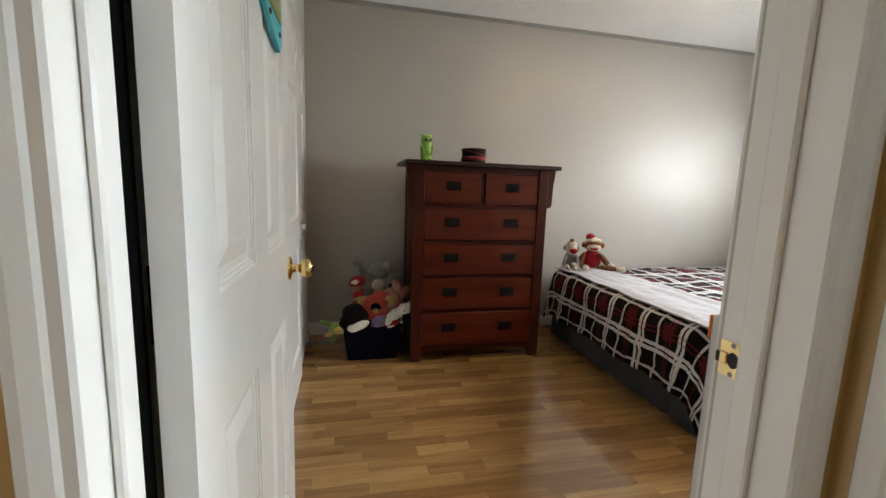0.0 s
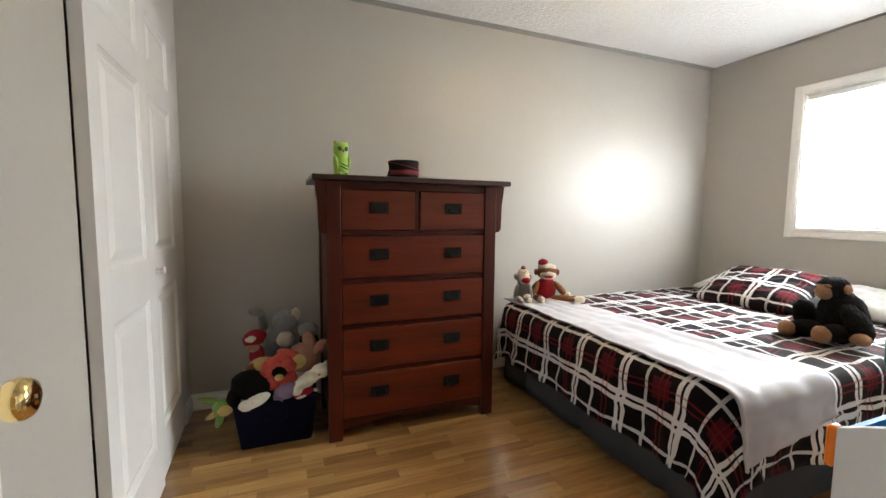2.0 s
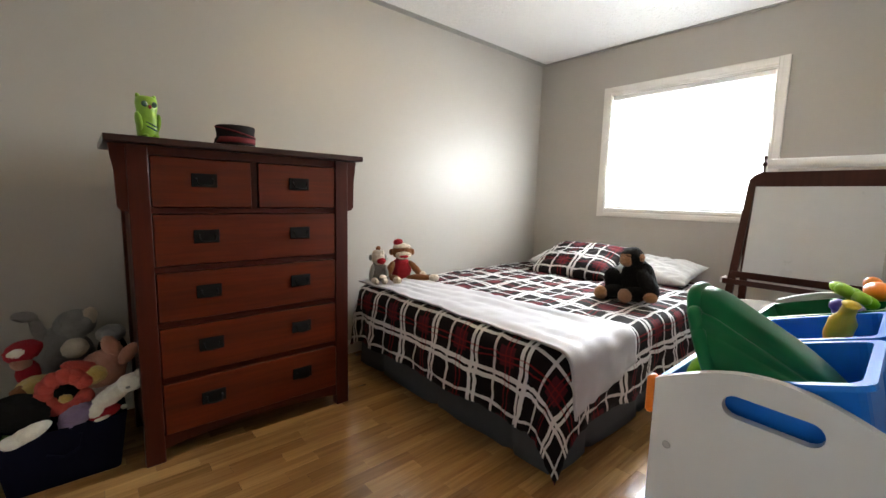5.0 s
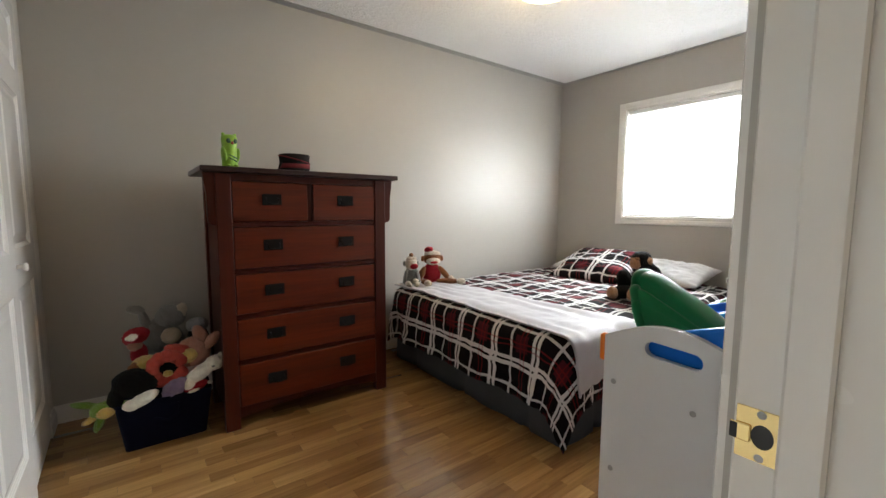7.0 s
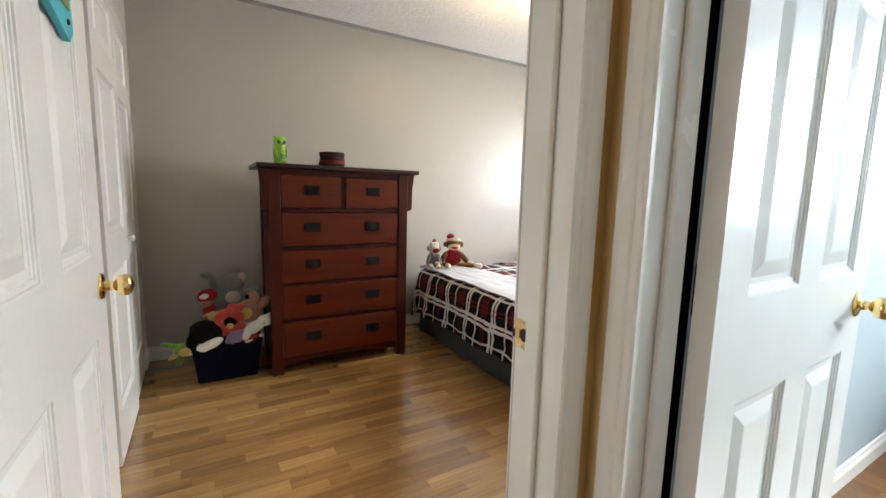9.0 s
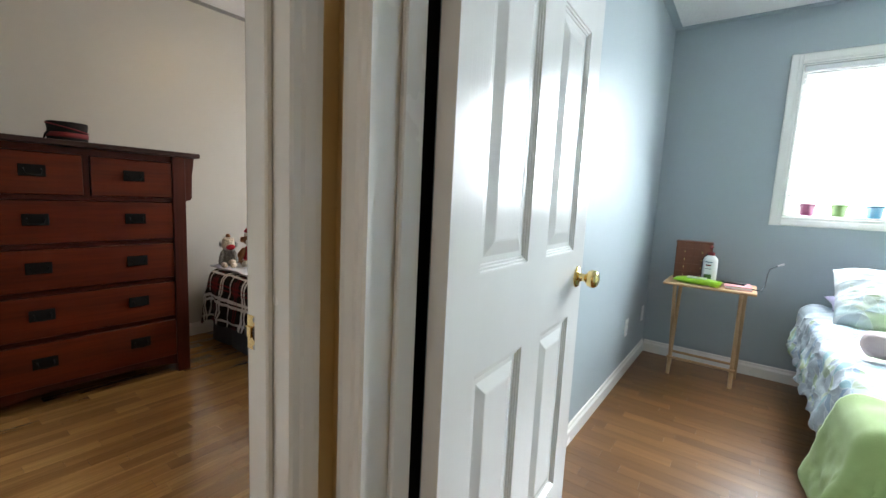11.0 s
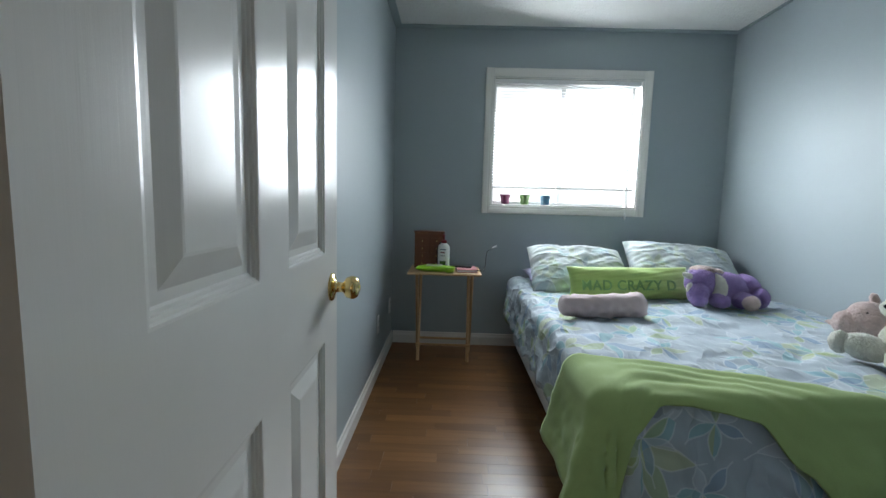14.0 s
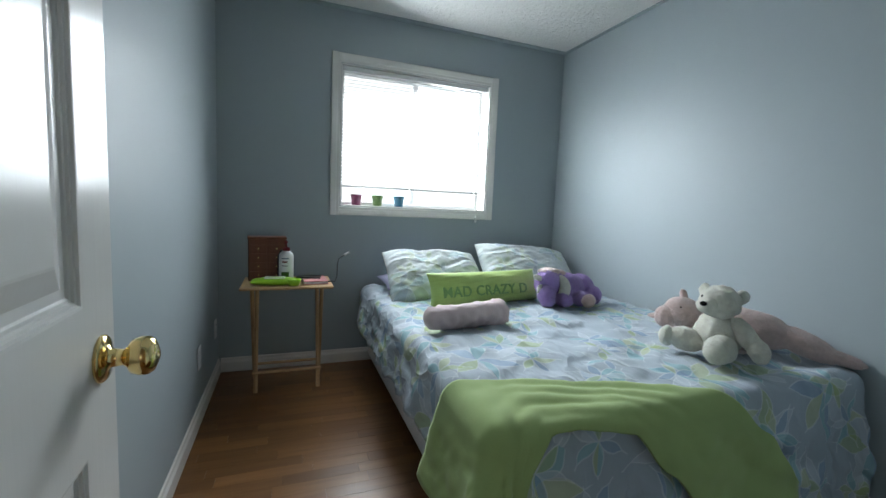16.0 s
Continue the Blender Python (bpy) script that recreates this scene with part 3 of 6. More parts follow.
def baseboard(x0, y0, x1, y1, nx, ny, label):
    """Along a wall from one point to another, standing proud along (nx, ny)."""
    d = Vector((x1 - x0, y1 - y0, 0))
    length = d.length
    d.normalize()
    o = Vector((x0, y0, 0))
    nrm = Vector((nx, ny, 0))
    bm = extrude_section(BASE, 0, length, lambda u, v, w: o + d * w + nrm * u + Vector((0, 0, v + 0.004)))
    return setting("baseboard", bm, TRIM, label)


LB = "white painted moulded baseboard"
baseboard(AX0, AY1, AX1, AY1, 0, -1, LB)
baseboard(AX1, AY0, AX1, AY1 - 0.014, -1, 0, LB)
baseboard(DA[1] + 0.08, AY0, AX1 - 0.014, AY0, 0, 1, LB)
baseboard(AX0, AY0, AX0, CL[0], 1, 0, LB)
baseboard(AX0, CL[1], AX0, AY1 - 0.014, 1, 0, LB)
baseboard(BX0, BY1, BX1, BY1, 0, -1, LB)
baseboard(BX1, BY0, BX1, BY1 - 0.014, -1, 0, LB)
baseboard(BX0, BY0, BX1 - 0.014, BY0, 0, 1, LB)
baseboard(HX0, HY0, HX1, HY0, 0, 1, LB)


def casing_set(name, label, along, lo, hi, top, plane, nrm, width=0.062, lap=-0.005):
    """Door casing on one side of a wall: two legs and a head. along: 'x' or 'y'; plane: the wall's face; nrm: +1 or -1; lap: how far it covers the lining's edge."""
    t = thing(name, label, "door trim", kind="structure")
    section = [(u * width / 0.062, v) for u, v in CASING]

    def place(a, z, p):
        return (a, plane + nrm * p, z) if along == "x" else (plane + nrm * p, a, z)

    part("casing_leg", extrude_section(section, 0.004, top - lap, lambda u, v, w: place(lo + lap - u, w, v)), TRIM, t)
    part("casing_leg", extrude_section(section, 0.004, top - lap, lambda u, v, w: place(hi - lap + u, w, v)), TRIM, t)
    part("casing_head", extrude_section(section, lo + lap - width, hi - lap + width, lambda u, v, w: place(w, top - lap + u + 0.001, v)), TRIM, t)
    return t


casing_set("trim_door_a_hall", "white painted door casing on the hall side", "x", DA[0], DA[1], DH, HY1, -1, 0.048, 0.0155)
casing_set("trim_door_a_room", "white painted door casing inside the bedroom", "x", DA[0], DA[1], DH, AY0, 1)
casing_set("trim_door_b_hall", "white painted door casing on the hall side", "y", DB[0], DB[1], DH, HX1, -1, 0.048, 0.0175)
casing_set("trim_door_b_room", "white painted door casing inside the bedroom", "y", DB[0], DB[1], DH, BX0, 1)


def jamb_set(name, label, along, lo, hi, top, p0, p1, stop0, stop1, hinge):
    """The lining of a doorway with its stops; stop0..stop1 is the stop's span through the wall. hinge: -1 or 1, the
    side where a black strip paints the gap's shade.
    """
    t = thing(name, label, "door frame", kind="structure")

    def b(a0, a1, z0, z1, q0, q1, bev=0.002):
        return boxed((a0, q0, z0), (a1, q1, z1), bev) if along == "x" else boxed((q0, a0, z0), (q1, a1, z1), bev)

    part("jamb", b(lo - 0.002, lo + 0.004, 0.004, top, p0, p1), TRIM, t)
    part("jamb", b(hi - 0.004, hi + 0.002, 0.004, top, p0, p1), TRIM, t)
    part("head_jamb", b(lo + 0.004, hi - 0.004, top - 0.006, top + 0.002, p0, p1), TRIM, t)
    part("door_stop", b(lo + 0.004, lo + 0.016, 0.004, top - 0.006, stop0, stop1, 0.003), TRIM, t)
    part("door_stop", b(hi - 0.016, hi - 0.004, 0.004, top - 0.006, stop0, stop1, 0.003), TRIM, t)
    part("head_stop", b(lo + 0.016, hi - 0.016, top - 0.018, top - 0.006, stop0, stop1, 0.003), TRIM, t)
    # added strip that paints the deep shade between jamb and open door
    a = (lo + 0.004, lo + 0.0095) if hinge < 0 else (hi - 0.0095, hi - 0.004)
    part("rabbet_seal", b(a[0], a[1], 0.006, top - 0.008, stop1 + 0.0004, p1 - 0.0004, 0.001), GAP_SHADE, t, "black strip painting the shade in the hinge-side rabbet")
    return t


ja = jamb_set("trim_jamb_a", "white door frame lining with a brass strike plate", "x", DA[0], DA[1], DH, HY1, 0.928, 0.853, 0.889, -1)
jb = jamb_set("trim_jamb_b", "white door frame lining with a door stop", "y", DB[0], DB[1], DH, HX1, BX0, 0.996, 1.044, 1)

# brass strike plate on the lock-side jamb, with its latch hole, lip and screws
xs = DA[1] - 0.004
hole = [(0.9025 + 0.0095 * math.cos(a), 0.911 + 0.0125 * math.sin(a)) for a in (math.tau * k / 20 for k in range(20))]
bm = outline([(0.890, 0.884), (0.925, 0.884), (0.925, 0.938), (0.890, 0.938)], -0.0022, "x", [hole])
bmesh.ops.translate(bm, vec=(xs, 0, 0), verts=list(bm.verts))
plate = part("strike_plate", bm, BRASS, ja, "brass strike plate with a latch hole")
part("latch_hole", boxed((xs - 0.0010, 0.892, 0.897), (xs - 0.0002, 0.914, 0.925)), BLACK, plate)
part("lip", boxed((xs - 0.0048, 0.912, 0.902), (xs - 0.0023, 0.930, 0.920), 0.001), BRASS, plate)
part("lip_notch", boxed((xs - 0.0052, 0.923, 0.903), (xs - 0.0049, 0.9295, 0.919)), BLACK, plate)
for z in (0.8885, 0.9335):
    part("screw", lathe([(0.0042, 0), (0.0038, 0.0008), (0.001, 0.0010)], 12, Matrix.Translation((xs - 0.0022, 0.904, z)) @ pose(0, 0, 0, 0, -90, 0)), STEEL, plate)

# ---- doors ----


def moulded_panel(w, h, depth=0.0105):
    """A raised panel seen from +y: sticking, flat field edge, bevel and raised centre, centred on the origin."""
    bm = bmesh.new()
    loops = []
    for inset, d in ((0.0, 0.0), (0.0035, 0.0006), (0.0055, 0.0038), (0.0095, 0.0044), (0.0115, 0.0074), (0.0155, 0.0080), (0.018, depth), (0.030, depth), (0.058, 0.003), (0.062, 0.0025)):
        x, z = w / 2 - inset, h / 2 - inset
        loops.append([bm.verts.new((a * x, -d, b * z)) for a, b in ((-1, -1), (1, -1), (1, 1), (-1, 1))])
    for a, b in zip(loops, loops[1:]):
        for k in range(4):
            bm.faces.new((a[k], a[(k + 1) % 4], b[(k + 1) % 4], b[k]))
    bm.faces.new(loops[-1])
    bmesh.ops.recalc_face_normals(bm, faces=list(bm.faces))
    return bm


def panel_leaf(parent, width, height, cols, rows, t):
    """A moulded door leaf in the x, z plane from x = 0; its faces lie at y = -t/2 and t/2. cols, rows: spans of the panels."""
    bm = bmesh.new()
    xs, zs = [0.0], [0.0]
    for a, b in cols:
        xs += [a, b]
    for a, b in rows:
        zs += [a, b]
    xs.append(width)
    zs.append(height)
    for k in range(0, len(xs) - 1, 2):
        box(bm, (xs[k], -t / 2, 0), (xs[k + 1], t / 2, height))
    for a, b in cols:
        for k in range(0, len(zs) - 1, 2):
            box(bm, (a, -t / 2, zs[k]), (b, t / 2, zs[k + 1]))
    body = part("leaf", bm, DOOR, parent)
    for a, b in cols:
        for c, d in rows:
            for s in (1, -1):
                p = part("panel", moulded_panel(b - a, d - c), DOOR, body)
                p.matrix_basis = pose((a + b) / 2, s * t / 2, (c + d) / 2, 0, 0, 0 if s > 0 else 180)
    return body


def knob(parent, x, y, z, turn):
    """A round brass knob on its rose, standing out along +y before the turn."""
    k = part("door_knob", lathe([(0.033, 0), (0.033, 0.003), (0.030, 0.006), (0.022, 0.008), (0.013, 0.011), (0.0115, 0.026), (0.016, 0.031), (0.024, 0.036), (0.0275, 0.046),
                                 (0.027, 0.055), (0.022, 0.062), (0.012, 0.066), (0.010, 0.0655), (0.006, 0.068), (0.002, 0.0685)], 32, pose(0, 0, 0, -90, 0, 0)), BRASS, parent, "polished brass knob", True)
    k.matrix_basis = pose(x, y, z, 0, 0, turn)
    return k


ROWS6 = [(0.235, 0.790), (0.986, 1.605), (1.70, 1.915)]


def door(name, label, hinge, turn, width, lock_side, backset=0.060, t=0.036):
    d = thing(name, label, "door", kind="structure", at=pose(hinge[0], hinge[1], 0.012, 0, 0, turn))
    s, mid = 0.105, 0.110
    pw = (width - 2 * s - mid) / 2
    panel_leaf(d, width, 2.02, [(s, s + pw), (s + pw + mid, width - s)], ROWS6, t)
    knob(d, width - backset, t / 2, 0.903, 0)
    knob(d, width - backset, -t / 2, 0.903, 180)
    part("latch_plate", boxed((width - 0.0005, -0.0125, 0.868), (width + 0.0015, 0.0125, 0.926), 0.0005), BRASS, d)
    for z in (0.2, 1.0, 1.8):
        part("hinge", tube([(0.016, lock_side * (t / 2 + 0.005), z - 0.045), (0.016, lock_side * (t / 2 + 0.005), z + 0.045)], 0.005, 10), BRASS, d)
    return d


door_a = door("door_1", "white six-panel door standing open with a brass knob", (0.1085, 0.9155), 89.6, 0.776, 1, 0.048)
door_b = door("door_2", "glossy white six-panel door standing open with a brass knob", (1.068, 0.705), 1.95, 0.776, 1, 0.052)

# turquoise sign hung on the first door
sign = thing("door_sign", "turquoise wooden sign with cut corners hung on the door", "sign", at=pose(0.1266, 0.9155, -0.028, 0, 0, 89.6) @ pose(0, -0.001, 0))
bm = outline([(0.27, 1.56), (0.57, 1.475), (0.60, 1.50), (0.60, 1.70), (0.57, 1.73), (0.27, 1.73), (0.24, 1.70), (0.24, 1.60)], -0.012, "y")
part("board", bm, TURQUOISE, sign)
part("picture", boxed((0.44, -0.0145, 1.535), (0.575, -0.0122, 1.69), 0.001), plain("olive_picture", (0.20, 0.22, 0.05), 0.5, vary=0.5, scale=30), sign, "small olive and cream picture")
for x, z in ((0.30, 1.585), (0.36, 1.572), (0.45, 1.52), (0.56, 1.51), (0.585, 1.60), (0.30, 1.70)):
    part("stud", lathe([(0.006, 0), (0.006, 0.002), (0.003, 0.004)], 10, pose(x, -0.0122, z, 90, 0, 0)), BLACK, sign)

# folding closet doors
LEAF_ROWS = [(0.20, 0.80), (0.95, 1.60), (1.70, 1.93)]
closet = thing("closet_door", "white panelled folding closet door, nearly closed", "closet door", kind="structure")
for hinge, turn in (((0.012, 2.362), 90.4), ((-0.004, 2.916), 91.4)):
    e = thing("folding_leaf", "", "")
    e.parent = closet
    e.matrix_basis = pose(hinge[0], hinge[1], 0.018, 0, 0, turn)
    bm = bmesh.new()
    w = 0.55
    for lo, hi in (((0, -0.016, 0), (0.085, 0.016, 2.0)), ((w - 0.085, -0.016, 0), (w, 0.016, 2.0)), ((0.085, -0.016, 0), (w - 0.085, 0.016, 0.20)), ((0.085, -0.016, 0.80), (w - 0.085, 0.016, 0.95)),
                   ((0.085, -0.016, 1.60), (w - 0.085, 0.016, 1.70)), ((0.085, -0.016, 1.93), (w - 0.085, 0.016, 2.0))):
        box(bm, lo, hi)
    part("leaf", bm, DOOR, e)
    for c, d in LEAF_ROWS:
        p = part("panel", moulded_panel(w - 0.17, d - c), DOOR, e)
        p.matrix_basis = pose(w / 2, -0.016, (c + d) / 2, 0, 0, 180)
kn = part("closet_knob", lathe([(0.010, 0), (0.008, 0.012), (0.015, 0.020), (0.017, 0.027), (0.012, 0.033), (0.003, 0.035)], 20, pose(0.013, 2.985, 0.905, 0, 90, 0)), TRIM, closet, "small round white knob", True)

# ---- windows ----


def window(name, label, w, bottom_rail):
    a, b, c, d = w
    x = AX1
    t = thing(name, label, "window", kind="structure")
    f = part("window_frame", boxed((x + 0.125, a, c), (x + 0.15, a + 0.035, d), 0.003), WHITE_PLASTIC, t)
    for lo, hi in (((x + 0.125, b - 0.035, c), (x + 0.15, b, d)), ((x + 0.125, a + 0.035, c), (x + 0.15, b - 0.035, c + 0.035)), ((x + 0.125, a + 0.035, d - 0.035), (x + 0.15, b - 0.035, d)),
                   ((x + 0.127, (a + b) / 2 - 0.02, c + 0.035), (x + 0.148, (a + b) / 2 + 0.02, d - 0.035))):
        part("sash_bar", boxed(lo, hi, 0.003), WHITE_PLASTIC, f)
    for y0, y1 in ((a + 0.035, (a + b) / 2 - 0.02), ((a + b) / 2 + 0.02, b - 0.035)):
        g = part("pane", boxed((x + 0.136, y0, c + 0.035), (x + 0.139, y1, d - 0.035)), GLASS, t)
        g.visible_shadow = False
    # lining of the opening
    for lo, hi in (((x - 0.002, a - 0.001, c), (x + 0.125, a + 0.006, d)), ((x - 0.002, b - 0.006, c), (x + 0.125, b + 0.001, d)), ((x - 0.002, a + 0.006, d - 0.006), (x + 0.125, b - 0.006, d + 0.001))):
        part("lining", boxed(lo, hi), TRIM, t)
    part("window_sill", boxed((x - 0.002, a + 0.006, c - 0.001), (x + 0.125, b - 0.006, c + 0.008), 0.002), TRIM, t)
    # picture-frame casing
    g = 0.003
    part("casing", extrude_section(CASING, c - g - 0.062, d + g + 0.062, lambda u, v, q: (x - v, a - g - u, q)), TRIM, t)
    part("casing", extrude_section(CASING, c - g - 0.062, d + g + 0.062, lambda u, v, q: (x - v, b + g + u, q)), TRIM, t)
    part("casing", extrude_section(CASING, a - g, b + g, lambda u, v, q: (x - v, q, d + g + u)), TRIM, t)
    part("casing", extrude_section(CASING, a - g, b + g, lambda u, v, q: (x - v, q, c - g - u)), TRIM, t)
    # slatted blind
    bl = thing("window_blind", "white slatted blind let down over the bright window", "window blind")
    part("headrail", boxed((x + 0.008, a + 0.012, d - 0.040), (x + 0.042, b - 0.012, d - 0.008), 0.003), SLAT, bl)
    part("bottom_rail", boxed((x + 0.014, a + 0.014, bottom_rail), (x + 0.038, b - 0.014, bottom_rail + 0.014), 0.003), SLAT, bl)
    z, n = bottom_rail + 0.03, 0
    me = None
    while z < d - 0.05:
        if me is None:
            s = part("slat", extrude_section([(0.0, 0.0), (0.012, 0.0022), (0.024, 0.0), (0.024, -0.0006), (0.012, 0.0014), (0.0, -0.0006)], a + 0.014, b - 0.014, lambda u, v, q: (u, q, v)), SLAT, bl)
            me = s.data
        else:
            s = new("slat", me)
            s.parent = bl
        s.matrix_basis = pose(x + 0.013, 0, z, 0, -26, 0)
        z, n = z + 0.0225, n + 1
    for y in (a + 0.16, b - 0.16):
        part("cord", tube([(x + 0.026, y, bottom_rail), (x + 0.026, y, d - 0.03)], 0.0009, 5), SLAT, bl)
    return t


window("window_1", "white cased bedroom window with bright daylight", WA, WA[2] + 0.012)
window("window_2", "white cased bedroom window with bright daylight", WB, 1.262)
# pull cord of the second blind, hanging over the sill
cord = thing("blind_cord", "clear pull-cord weight hanging over the window trim", "cord")
part("string", tube([(4.098, -0.905, 1.262), (4.075, -0.905, 1.15), (4.058, -0.905, 1.09)], 0.0012, 6), SLAT, cord)
part("weight", lathe([(0.003, 0), (0.008, 0.006), (0.008, 0.04), (0.003, 0.055)], 12, pose(4.056, -0.905, 1.04)), WHITE_PLASTIC, cord, "clear plastic cord weight", True)

# bright overcast distance outside the windows
sky_card = bmesh.new()
box(sky_card, (7.0, -5, -2), (7.02, 7, 6))
setting("backdrop", sky_card, glowing("overcast_distance", (0.93, 0.97, 1.0), 5.0), "bright white overcast distance outside the windows")

# ---- ceiling lamp ----
lamp = thing("ceiling_lamp", "lit frosted semi-flush ceiling lamp with warm light", "ceiling lamp", at=pose(2.16, 2.28, H))
part("canopy", lathe([(0.070, -0.0002), (0.072, -0.010), (0.050, -0.022), (0.014, -0.026), (0.012, -0.110)], 32), BRASS, lamp, "brass ceiling cup", True)
part("shade", lathe([(0.003, -0.190), (0.080, -0.184), (0.138, -0.166), (0.178, -0.140), (0.196, -0.105), (0.201, -0.105), (0.183, -0.144), (0.142, -0.172), (0.080, -0.190), (0.022, -0.195), (0.003, -0.196)], 40), LAMP_GLASS, lamp, "glowing frosted glass bowl", True)
for k in range(3):
    bulb = bmesh.new()
    blob(bulb, (0.062 * math.cos(k * math.tau / 3), 0.062 * math.sin(k * math.tau / 3), -0.130), (0.024, 0.024, 0.030), (0, 0, 0), 0, 2)
    part("bulb", bulb, BULB, lamp, "lit bulb", True)
part("finial", lathe([(0.008, -0.1962), (0.011, -0.203), (0.006, -0.211), (0.001, -0.213)], 14), BRASS, lamp, "", True)

# ---- outlets ----


def outlet(at):
    o = thing("wall_outlet", "white wall socket plate above the baseboard", "wall socket", at=at)
    part("cover", boxed((-0.036, -0.006, -0.058), (0.036, 0.0, 0.058), 0.003), WHITE_PLASTIC, o)
    for z in (-0.024, 0.024):
        s = part("socket", boxed((-0.016, -0.008, z - 0.014), (0.016, -0.0062, z + 0.014), 0.003), WHITE_PLASTIC, o)
        for x in (-0.006, 0.006):
            part("slot", boxed((x - 0.001, -0.0086, z - 0.004), (x + 0.001, -0.0082, z + 0.006)), BLACK, s)
    return o


outlet(pose(3.44, BY1 - 0.0005, 0.335))
outlet(pose(3.95, BY1 - 0.0005, 0.335))

# ---- first bedroom: chest of drawers ----
dresser = thing("chest_of_drawers", "tall cherry-stained wooden chest with two over four drawers", "dresser", at=pose(1.15, 3.23, 0.004))
DW, DD, DZ = 0.91, 0.44, 1.298      # overall width at the posts, depth, height under the top
hx, hy = DW / 2, DD / 2
part("top", boxed((-hx - 0.065, -hy - 0.045, DZ), (hx + 0.065, hy, DZ + 0.026), 0.005, 2), CHERRY_TOP, dresser, "dark overhanging top board")
for sx in (-1, 1):
    for sy in (-1, 1):
        x0, x1 = sorted((sx * hx, sx * (hx - 0.068)))
        y0, y1 = sorted((sy * hy, sy * (hy - 0.05)))
        part("leg", boxed((x0, y0, 0), (x1, y1, DZ - 0.0005), 0.003), CHERRY, dresser)
    part("side_panel", boxed((sx * (hx - 0.012), -hy + 0.05, 0.09), (sx * (hx - 0.028), hy - 0.05, DZ - 0.0005)), CHERRY, dresser)
    # curved corbel under the overhang
    bm = outline([(sx * hx, DZ - 0.001), (sx * (hx + 0.050), DZ - 0.001), (sx * (hx + 0.046), DZ - 0.05), (sx * (hx + 0.038), DZ - 0.10), (sx * (hx + 0.035), DZ - 0.235), (sx * (hx + 0.024), DZ - 0.25), (sx * hx, DZ - 0.255)], 0.035, "y")
    bmesh.ops.translate(bm, vec=(0, -hy + 0.006, 0), verts=list(bm.verts))
    part("corbel", bm, CHERRY, dresser)
part("back", boxed((-hx + 0.03, hy - 0.02, 0.09), (hx - 0.03, hy - 0.008, DZ - 0.001)), CHERRY, dresser)
inner = hx - 0.068
# rails between the drawers
LEVELS = [1.262, 1.052, 0.815, 0.585, 0.350, 0.110]
part("rail", boxed((-inner, -hy + 0.012, LEVELS[0]), (inner, -hy + 0.05, DZ - 0.001)), CHERRY, dresser)
for z in LEVELS[1:5]:
    part("rail", boxed((-inner, -hy + 0.016, z - 0.016), (inner, -hy + 0.05, z + 0.006)), CHERRY, dresser)
part("divider", boxed((-0.012, -hy + 0.016, LEVELS[1] + 0.006), (0.012, -hy + 0.05, LEVELS[0])), CHERRY, dresser)
arch = [(-inner, 0.110), (inner, 0.110), (inner, 0.052)] + [(inner * c, 0.056 + 0.026 * (1 - c * c)) for c in (0.8, 0.5, 0.2, -0.2, -0.5, -0.8)] + [(-inner, 0.052)]
bm = outline(arch, 0.022, "y")
bmesh.ops.translate(bm, vec=(0, -hy + 0.014, 0), verts=list(bm.verts))
part("apron", bm, CHERRY, dresser, "arched lower rail")


def drawer(x0, x1, z0, z1, pulls):
    d = part("drawer", boxed((x0 + 0.004, -hy + 0.004, z0 + 0.004), (x1 - 0.004, -hy + 0.30, z1 - 0.004), 0.002), CHERRY_X, dresser)
    zc = (z0 + z1) / 2 + 0.012
    for x in pulls:
        h = part("handle", boxed((x - 0.048, -hy - 0.001, zc - 0.028), (x + 0.048, -hy + 0.0035, zc + 0.028), 0.003), IRON, d, "square black iron pull plate")
        part("bail", tube([(x - 0.030, -hy - 0.003, zc + 0.008), (x - 0.031, -hy - 0.014, zc), (x - 0.026, -hy - 0.018, zc - 0.018), (x, -hy - 0.019, zc - 0.022), (x + 0.026, -hy - 0.018, zc - 0.018), (x + 0.031, -hy - 0.014, zc), (x + 0.030, -hy - 0.003, zc + 0.008)], 0.0032, 8), IRON, h, "", True)
    return d


drawer(-inner, -0.012, LEVELS[1] + 0.006, LEVELS[0], [-inner / 2 - 0.006])
drawer(0.012, inner, LEVELS[1] + 0.006, LEVELS[0], [inner / 2 + 0.006])
for z1, z0 in zip(LEVELS[1:], LEVELS[2:]):
    drawer(-inner, inner, z0 + 0.006 if z0 > 0.12 else z0, z1 - 0.016, [-inner / 2 - 0.006, inner / 2 + 0.006])

TOPZ = 0.004 + DZ + 0.0265
# owl figure
bm = lathe([(0.034, 0.0), (0.040, 0.006), (0.042, 0.04), (0.044, 0.08), (0.038, 0.108), (0.040, 0.13), (0.043, 0.155), (0.040, 0.178), (0.030, 0.186), (0.004, 0.180)], 24)
for f in bm.faces:
    f.smooth = True
for s in (-1, 1):
    blob(bm, (s * 0.030, 0, 0.183), (0.010, 0.012, 0.016), (0, s * 25, 0), 0, 2)
    blob(bm, (s * 0.017, -0.036, 0.150), (0.014, 0.008, 0.014), (0, 0, 0), 1, 2)
    blob(bm, (s * 0.036, -0.012, 0.072), (0.012, 0.030, 0.046), (0, s * 8, 0), 0, 2)
    blob(bm, (s * 0.020, -0.034, 0.012), (0.014, 0.014, 0.008), (0, 0, 0), 0, 2)
for z in (0.045, 0.062):
    blob(bm, (0.004, -0.040, z), (0.026, 0.006, 0.004), (0, 25, 0), 1, 2)
blob(bm, (0, -0.043, 0.138), (0.006, 0.010, 0.009), (0, 0, 0), 2, 2)
